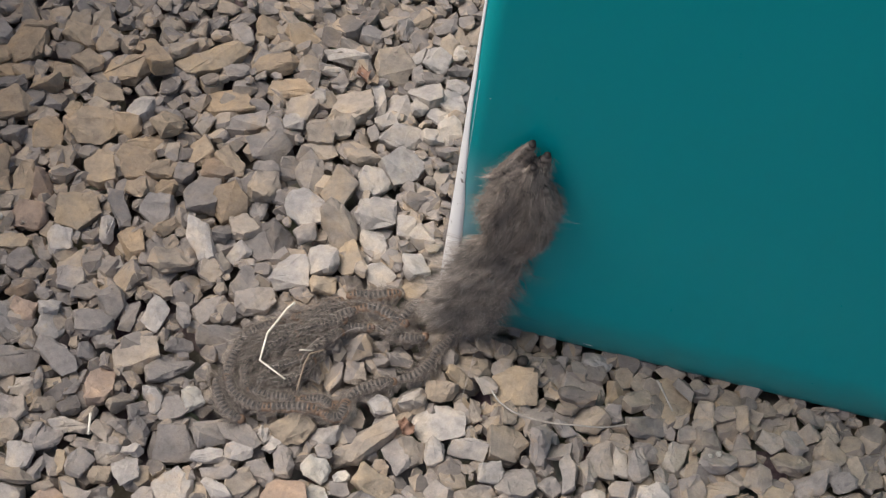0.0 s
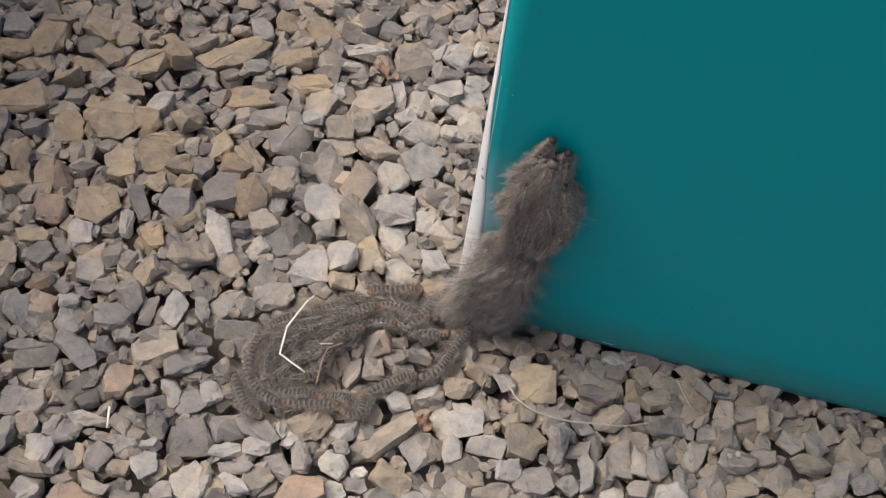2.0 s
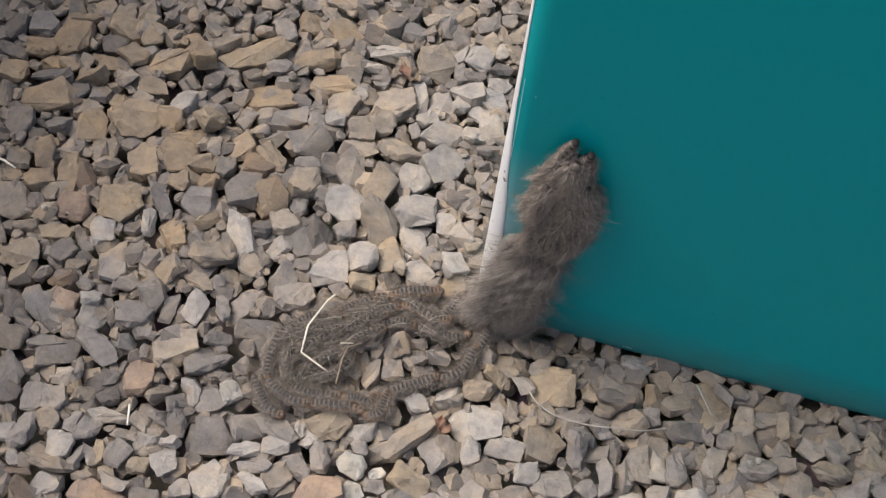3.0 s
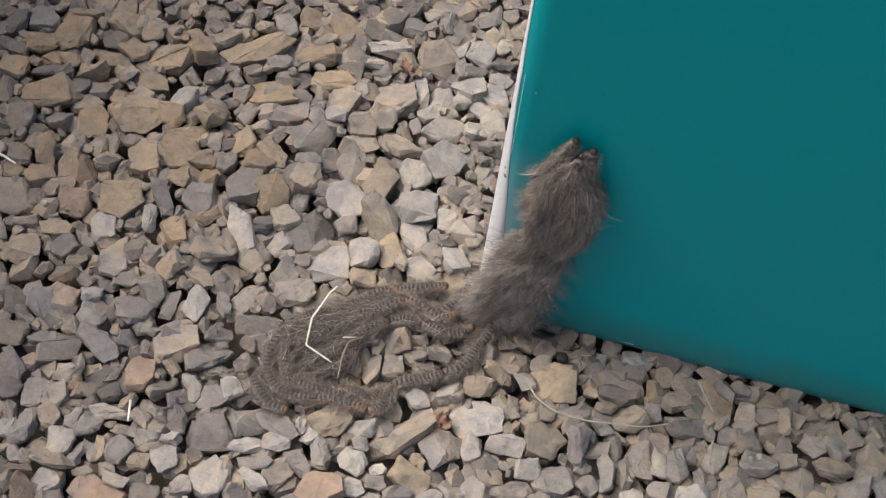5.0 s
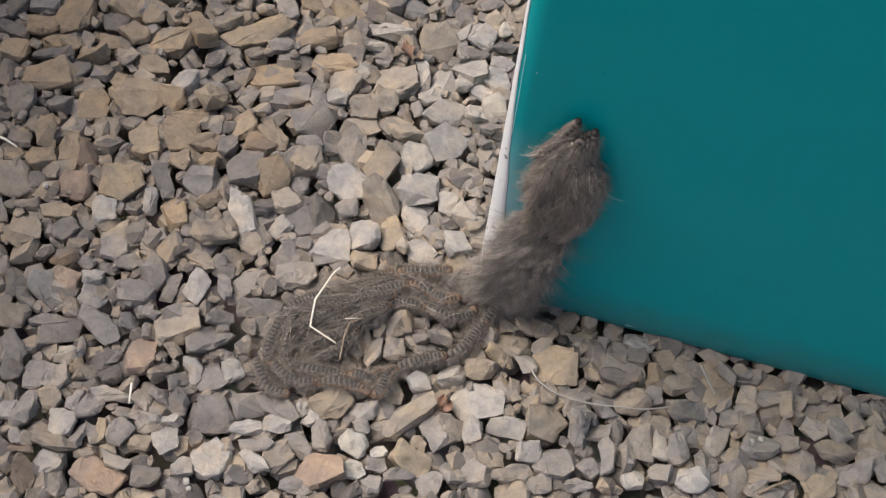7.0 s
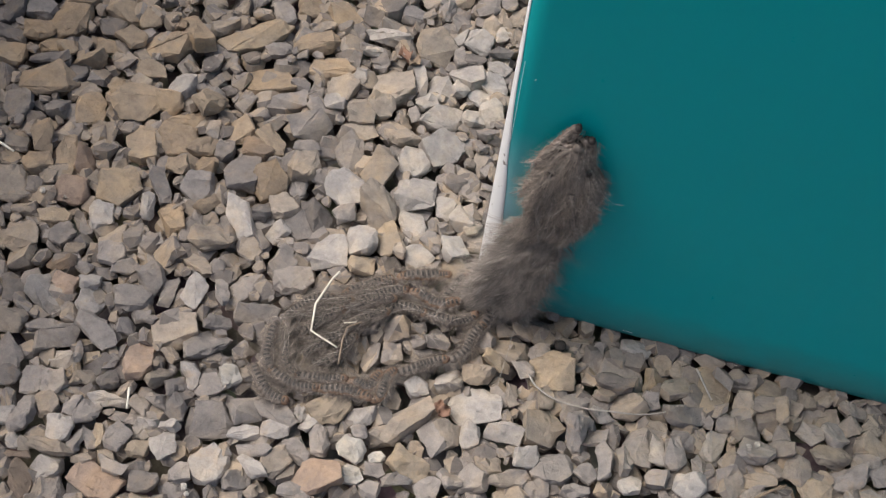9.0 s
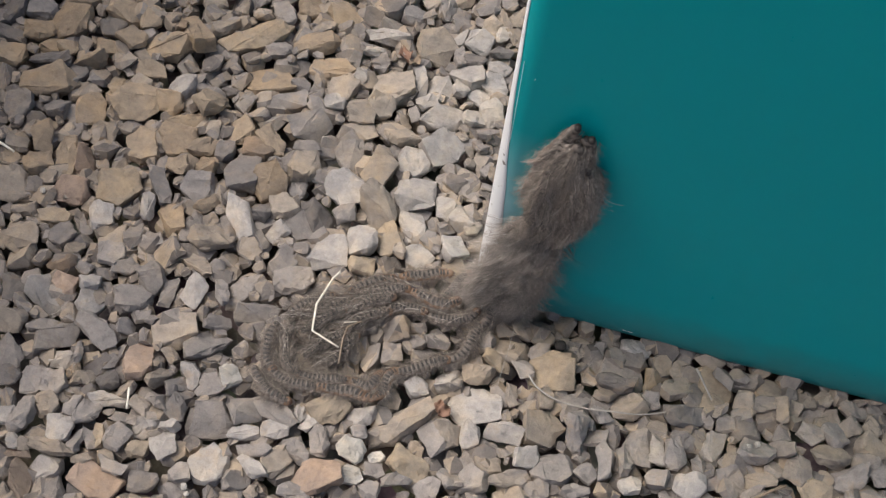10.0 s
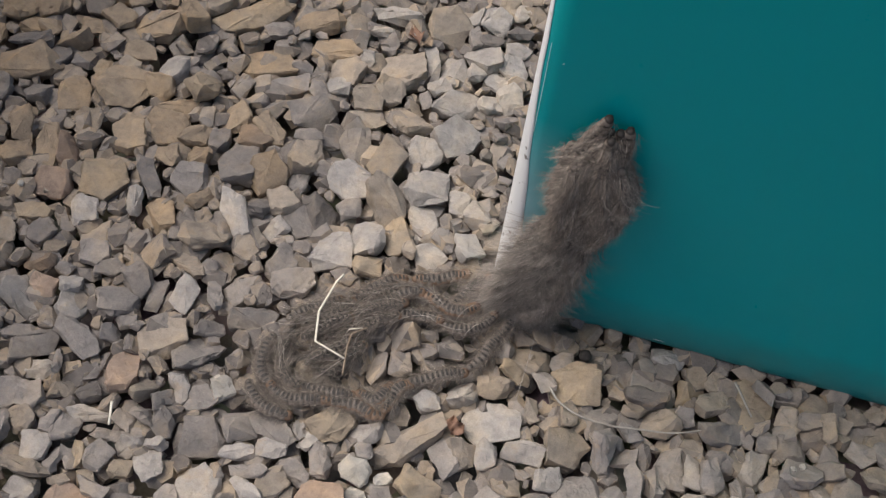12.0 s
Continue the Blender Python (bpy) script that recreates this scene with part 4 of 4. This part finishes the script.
stone(-0.070, -0.106, 0.010, 0.009, 58, PALE)
stone(-0.043, -0.094, 0.019, 0.011, 31, PALE)
stone(-0.040, -0.104, 0.010, 0.009, 15, GREY)
stone(-0.103, -0.121, 0.022, 0.007, 10, PALE)
stone(-0.094, -0.129, 0.018, 0.007, 10, GREY)
stone(-0.072, -0.122, 0.016, 0.011, -44, GREY)
stone(-0.028, -0.115, 0.009, 0.007, 15, WHITE)
stone(-0.028, -0.122, 0.013, 0.008, 15, GREY)
stone(-0.027, -0.133, 0.013, 0.011, -45, GREY)
stone(-0.098, -0.147, 0.017, 0.011, 36, GREY)
stone(-0.066, -0.145, 0.018, 0.009, 15, GREY)
stone(0.000, -0.060, 0.016, 0.014, 15, PALE)
stone(0.016, -0.052, 0.020, 0.012, 15, TAN)
stone(0.041, -0.043, 0.016, 0.011, -59, GREY)
stone(0.007, -0.092, 0.016, 0.015, -27, TAN)
stone(0.014, -0.117, 0.018, 0.011, -57, GREY)
stone(0.046, -0.109, 0.023, 0.009, 20, GREY)
stone(0.061, -0.111, 0.015, 0.011, 15, GREY)
stone(0.087, -0.094, 0.012, 0.011, -28, GREY)
stone(0.082, -0.106, 0.016, 0.008, 15, GREY)
stone(0.126, -0.087, 0.013, 0.011, 15, GREY)
stone(0.124, -0.071, 0.017, 0.012, -72, PALE)
stone(0.116, -0.042, 0.013, 0.010, -72, GREY)
stone(0.091, -0.044, 0.015, 0.010, 15, TAN)
stone(0.095, -0.037, 0.020, 0.009, -1, DARK)
stone(0.161, -0.043, 0.012, 0.011, 15, GREY)
stone(0.205, -0.014, 0.016, 0.009, 4, TAN)
stone(0.237, -0.013, 0.023, 0.010, 4, GREY)
stone(0.248, -0.010, 0.014, 0.014, -32, GREY)
stone(0.221, -0.049, 0.023, 0.011, 4, TAN)
stone(0.242, -0.047, 0.015, 0.014, -19, GREY)
stone(0.182, -0.073, 0.020, 0.008, 20, TAN)
stone(0.191, -0.064, 0.011, 0.011, -54, GREY)
stone(0.180, -0.081, 0.014, 0.007, 43, GREY)
stone(0.252, -0.054, 0.014, 0.011, 15, GREY)
stone(-0.355, 0.127, 0.021, 0.020, 45, DARK)
stone(-0.336, 0.136, 0.019, 0.017, 17, GREY)
stone(-0.310, 0.147, 0.023, 0.012, 17, TAN)
stone(-0.278, 0.150, 0.032, 0.020, 4, TAN)
stone(-0.347, 0.109, 0.026, 0.012, -18, DARK)
stone(-0.337, 0.092, 0.018, 0.018, 17, TAN)
stone(-0.311, 0.093, 0.026, 0.011, 10, DARK)
stone(-0.293, 0.088, 0.020, 0.017, 56, DARK)
stone(-0.317, 0.055, 0.021, 0.017, 68, GREY)
stone(-0.242, -0.047, 0.020, 0.009, 10, BROWN)
stone(-0.152, -0.026, 0.012, 0.012, 16, GREY)
stone(-0.163, -0.026, 0.022, 0.011, -22, TAN)
stone(-0.143, -0.041, 0.018, 0.009, -62, GREY)
stone(-0.140, -0.060, 0.017, 0.010, 15, DARK)
stone(-0.254, -0.091, 0.020, 0.015, 4, TAN)
stone(-0.236, -0.088, 0.019, 0.009, 15, GREY)
stone(-0.246, -0.109, 0.020, 0.013, -48, GREY)
stone(-0.190, -0.100, 0.012, 0.008, 84, GREY)
stone(-0.241, -0.122, 0.014, 0.012, 63, DARK)
stone(-0.227, -0.121, 0.017, 0.013, 96, GREY)
stone(-0.231, -0.144, 0.015, 0.011, 15, PALE)
stone(-0.200, -0.113, 0.017, 0.010, 38, TAN)
stone(-0.199, -0.131, 0.016, 0.007, 78, GREY)
stone(-0.165, -0.119, 0.015, 0.011, -33, GREY)
stone(-0.154, -0.115, 0.013, 0.010, -42, GREY)
stone(-0.145, -0.116, 0.017, 0.011, -43, GREY)
stone(-0.142, -0.096, 0.015, 0.009, -61, PALE)
stone(-0.130, -0.098, 0.016, 0.013, 15, GREY)
stone(-0.168, -0.129, 0.019, 0.007, 10, GREY)
stone(-0.155, -0.124, 0.011, 0.006, 26, GREY)
stone(-0.144, -0.128, 0.017, 0.006, -10, PALE)
stone(-0.178, -0.143, 0.013, 0.006, -67, OCHRE)
stone(-0.183, -0.145, 0.015, 0.006, -54, GREY)
stone(-0.189, -0.149, 0.016, 0.007, 89, GREY)
stone(-0.203, -0.156, 0.029, 0.008, -5, TAN)
stone(-0.222, -0.158, 0.010, 0.006, -65, PALE)
stone(-0.215, -0.158, 0.010, 0.006, 105, TAN)
stone(-0.155, -0.144, 0.012, 0.009, 15, OCHRE)
stone(-0.128, -0.152, 0.012, 0.011, 15, GREY)
stone(-0.128, -0.161, 0.019, 0.009, 5, GREY)
stone(-0.182, -0.158, 0.012, 0.006, 15, TAN)
stone(-0.217, -0.164, 0.018, 0.005, 11, BROWN)


NEAR = (-0.20, 0.16, -0.14, 0.10)      # the stretch round the caterpillars
PICK = [TAN, TAN, GREY, GREY, PALE, OCHRE, SLATE, DARK, GREY, TAN]
singles = 0
for size, tries in ((0.0175, 1500), (0.015, 3500), (0.0125, 5000), (0.010, 7000), (0.008, 8000), (0.0062, 8000)):
    for _ in range(tries):
        x, y = srng.uniform(-0.46, 0.36), srng.uniform(-0.28, 0.42)
        if x > 0.01 and -0.003 - 0.0227 * x < y < 0.06:
            continue
        length = size * srng.uniform(0.85, 1.25)
        width = length * srng.uniform(0.55, 0.9)
        turn = srng.uniform(0, 180)
        got = footprint(x, y, length, width, turn, 0.92)
        if not got or (taken[got[0]] * got[1]).sum() > (0.2 if size > 0.01 else 0.32) * got[1].sum():
            continue
        z = 0.0078 + srng.uniform(-0.004, 0.003) - (0.0175 - size) * 0.2
        if x > 0.01 and y > -0.026:
            z -= 0.007 * (1 + y / 0.026)
        own = singles < 10 and NEAR[0] < x < NEAR[1] and NEAR[2] < y < NEAR[3]
        singles += own
        seat(x, y, length, width, turn, srng.choice(PICK) if own else None, z)

sx_, sy_ = np.array([q[0] for q in SEATS]), np.array([q[1] for q in SEATS])
sa, sb = np.array([q[2] for q in SEATS]) / 2, np.array([q[3] for q in SEATS]) / 2
sc, ss = np.cos([q[4] for q in SEATS]), np.sin([q[4] for q in SEATS])
RAYS = 26
ray_a = np.arange(RAYS) * 2 * np.pi / RAYS
steps = np.linspace(0.55, 1.14, 14)


def reach(px, py, k):
    """How far out points lie, in the own measure of seats k: 1 on the rim."""
    dx, dy = px[..., None] - sx_[k], py[..., None] - sy_[k]
    u, v = np.abs(dx * sc[k] + dy * ss[k]) / sa[k], np.abs(-dx * ss[k] + dy * sc[k]) / sb[k]
    return (u ** 2.6 + v ** 2.6) ** (1 / 2.6)


def outline(i):
    """Corners of the stone in seat i, round its middle: convex, few, and shy of its neighbours."""
    near = np.nonzero((np.abs(sx_ - sx_[i]) < 0.04) & (np.abs(sy_ - sy_[i]) < 0.04))[0]
    near = near[near != i]
    u = np.abs(np.cos(ray_a) * sc[i] + np.sin(ray_a) * ss[i]) / sa[i]
    v = np.abs(-np.cos(ray_a) * ss[i] + np.sin(ray_a) * sc[i]) / sb[i]
    rim = 1 / (u ** 2.6 + v ** 2.6) ** (1 / 2.6)
    r = rim[:, None] * steps[None, :]
    px, py = sx_[i] + r * np.cos(ray_a)[:, None], sy_[i] + r * np.sin(ray_a)[:, None]
    if len(near):
        free = steps[None, :] < reach(px, py, near).min(axis=-1) * 1.25
        far = np.maximum(np.where(free, steps[None, :], 0).max(axis=1), 0.55)
    else:
        far = np.full(RAYS, 1.1)
    pts = sorted((rim[k] * far[k] * math.cos(a), rim[k] * far[k] * math.sin(a)) for k, a in enumerate(ray_a))

    def half(points):
        h = []
        for p in points:
            while len(h) > 1 and (h[-1][0] - h[-2][0]) * (p[1] - h[-2][1]) - (h[-1][1] - h[-2][1]) * (p[0] - h[-2][0]) <= 0:
                h.pop()
            h.append(p)
        return h[:-1]

    hull = half(pts) + half(pts[::-1])
    most = srng.choice((5, 5, 6, 6, 7, 8))
    while len(hull) > most:
        n = len(hull)
        area = [abs((hull[k][0] - hull[k - 1][0]) * (hull[(k + 1) % n][1] - hull[k - 1][1]) - (hull[k][1] - hull[k - 1][1]) * (hull[(k + 1) % n][0] - hull[k - 1][0])) for k in range(n)]
        hull.pop(area.index(min(area)))
    return hull


def grown_stone(i, fine_cut):
    """A broken stone filling its seat: a leaning top face, split flanks, chipped edges, an uneven skin."""
    x, y, length, width, turn, mat, z = SEATS[i]
    rr = random.Random(1000 + i)
    hull = [(cx * k, cy * k) for (cx, cy), k in ((q, rr.uniform(0.9, 1.09)) for q in outline(i))]
    small = min(length, width)
    h = min(0.0125, small * rr.choice((0.34, 0.44, 0.54, 0.68)))
    lean = (rr.gauss(0, 0.3), rr.gauss(0, 0.3))
    shift = (rr.uniform(-0.12, 0.12) * length, rr.uniform(-0.12, 0.12) * width)
    ridge = rr.random() < 0.17               # split to a crest instead of a flat
    ca, sa_ = math.cos(turn + rr.uniform(-0.4, 0.4)), math.sin(turn + rr.uniform(-0.4, 0.4))
    bm = bmesh.new()
    for cx, cy in hull:
        bm.verts.new((cx, cy, h * rr.uniform(-0.3, 0.3)))
        k = rr.choice((1.0, 0.97, 0.92, 0.84, 0.7))
        tx, ty = cx * k + shift[0] * (1 - k) * 2, cy * k + shift[1] * (1 - k) * 2
        if ridge:
            along = tx * ca + ty * sa_
            tx, ty = along * ca * 0.8 + tx * 0.2, along * sa_ * 0.8 + ty * 0.2
        if rr.random() < 0.85:
            bm.verts.new((tx, ty, h * (0.45 + rr.uniform(-0.09, 0.09)) + lean[0] * tx + lean[1] * ty))
        bm.verts.new((cx * 0.75, cy * 0.75, -0.6 * h))
    bmesh.ops.convex_hull(bm, input=bm.verts[:])
    bmesh.ops.delete(bm, geom=[v for v in bm.verts if not v.link_faces], context="VERTS")
    bmesh.ops.dissolve_limit(bm, angle_limit=radians(7), verts=bm.verts[:], edges=bm.edges[:])
    if fine_cut:
        bmesh.ops.bevel(bm, geom=bm.edges[:], offset=min(0.0004, small * 0.03), segments=1, profile=0.5, affect="EDGES", clamp_overlap=True)
        bmesh.ops.triangulate(bm, faces=bm.faces[:])
        for _ in range(2):
            bmesh.ops.subdivide_edges(bm, edges=[e for e in bm.edges if e.calc_length() > 0.0042], cuts=1)
            bmesh.ops.triangulate(bm, faces=bm.faces[:])
        off = Vector((i * 1.7, 0, 0))
        bm.normal_update()
        for v in bm.verts:
            v.co += v.normal * (0.0014 * noise.noise(v.co * 150 + off) + 0.0010 * noise.noise(v.co * 360 + off) + 0.0005 * noise.noise(v.co * 900 + off))
    bmesh.ops.triangulate(bm, faces=bm.faces[:])
    tip = 6 if small > 0.02 else 13
    return bm, pose(x, y, z - 0.40 * h, rr.gauss(0, tip), rr.gauss(0, tip))


def rough_mesh(sd):
    """A plain broken stone in a unit box, for the lower courses."""
    rr = random.Random(sd)
    bm = bmesh.new()
    n = rr.randint(5, 8)
    for k in range(n):
        a = 2 * math.pi * (k + rr.uniform(-0.32, 0.32)) / n
        rad = 0.5 * rr.uniform(0.84, 1.14)
        bm.verts.new((rad * math.cos(a), rad * math.sin(a), rr.uniform(-0.2, 0.2)))
        top = rad * rr.uniform(0.5, 0.95)
        bm.verts.new((top * math.cos(a), top * math.sin(a), 0.45 + rr.uniform(-0.1, 0.1)))
    bmesh.ops.convex_hull(bm, input=bm.verts[:])
    bmesh.ops.delete(bm, geom=[v for v in bm.verts if not v.link_faces], context="VERTS")
    bmesh.ops.triangulate(bm, faces=bm.faces[:])
    me = bpy.data.meshes.new("stone")
    bm.to_mesh(me)
    bm.free()
    return me


joined_v, joined_f = [], []


def add_joined(verts, faces, m):
    base = len(joined_v)
    joined_v.extend(tuple(m @ v) for v in verts)
    joined_f.extend(tuple(base + k for k in f) for f in faces)


for i, (x, y, length, width, turn, mat, z) in enumerate(SEATS):
    bm, m = grown_stone(i, -0.40 < x < 0.31 and -0.22 < y < 0.37)
    if mat:
        ob = part("stone", bm, mat, ground, smooth=True)
        ob.data.set_sharp_from_angle(angle=radians(27))
        ob.matrix_basis = Matrix.Translation((0, 0, -ground.location.z)) @ m
    else:
        bm.verts.index_update()
        add_joined([v.co for v in bm.verts], [[v.index for v in f.verts] for f in bm.faces], m)
        bm.free()

joined_fine = len(joined_f)

# lower courses that show in the gaps
ROUGH = [rough_mesh(300 + k) for k in range(14)]
ROUGH = [([v.co.copy() for v in me.vertices], [tuple(p.vertices) for p in me.polygons]) for me in ROUGH]
for gx in range(55):
    for gy in range(48):
        x, y = -0.47 + gx * 0.0152 + srng.uniform(-0.005, 0.005), -0.29 + gy * 0.0152 + srng.uniform(-0.005, 0.005)
        length = srng.uniform(0.014, 0.024)
        m = pose(x, y, srng.uniform(-0.003, 0.002), srng.gauss(0, 20), srng.gauss(0, 20), srng.uniform(0, 360)) @ Matrix.Diagonal((length, length * srng.uniform(0.6, 0.9), length * 0.6, 1))
        add_joined(*srng.choice(ROUGH), m)
# the bed goes on round about, coarser
for gx in range(112):
    for gy in range(112):
        x, y = -1.75 + gx * 0.03 + srng.uniform(-0.01, 0.01), -1.6 + gy * 0.03 + srng.uniform(-0.01, 0.01)
        if -0.47 < x < 0.37 and -0.29 < y < 0.43:
            continue
        length = srng.uniform(0.024, 0.042)
        m = pose(x, y, srng.uniform(-0.012, 0.0), srng.gauss(0, 12), srng.gauss(0, 12), srng.uniform(0, 360)) @ Matrix.Diagonal((length, length * srng.uniform(0.65, 0.95), length * 0.5, 1))
        add_joined(*srng.choice(ROUGH), m)
me = bpy.data.meshes.new("gravel_bed")
me.from_pydata(joined_v, [], joined_f)
me.materials.append(mix_stone)
me.polygons.foreach_set("use_smooth", [k < joined_fine for k in range(len(me.polygons))])
me.set_sharp_from_angle(angle=radians(27))
tagged(new("gravel_bed", me), "bed of angular grey, tan and pale crushed stones", "gravel", kind="stuff")


def motions():
    for ob, rows in MOVES:
        walk(ob, rows)
    # the straw is nudged along by the bodies under it
    sx, sy, sz = straw.location
    walk(straw, [(0.0, pose(sx - 0.0020, sy - 0.0080, sz, 0, 0, -6)), (2.5, pose(sx - 0.0020, sy - 0.0060, sz, 0, 0, -5)), (5.5, pose(sx - 0.0018, sy - 0.0020, sz, 0, 0, -2)), (8.0, pose(sx - 0.0008, sy - 0.0008, sz, 0, 0, -1)), (10.0, pose(sx, sy, sz)), (12.0, pose(sx, sy - 0.0006, sz, 0, 0, 2))])
    cx, cy, cz = chaff.location
    walk(chaff, [(0.0, pose(cx - 0.003, cy - 0.006, cz, 0, 0, -10)), (6.0, pose(cx - 0.001, cy - 0.002, cz, 0, 0, -4)), (12.0, pose(cx, cy, cz))])
    tx, ty, tz = twig.location
    walk(twig, [(0.0, pose(tx - 0.002, ty - 0.005, tz, 0, 0, -8)), (6.0, pose(tx - 0.001, ty - 0.002, tz, 0, 0, -3)), (12.0, pose(tx, ty, tz))])


motions()
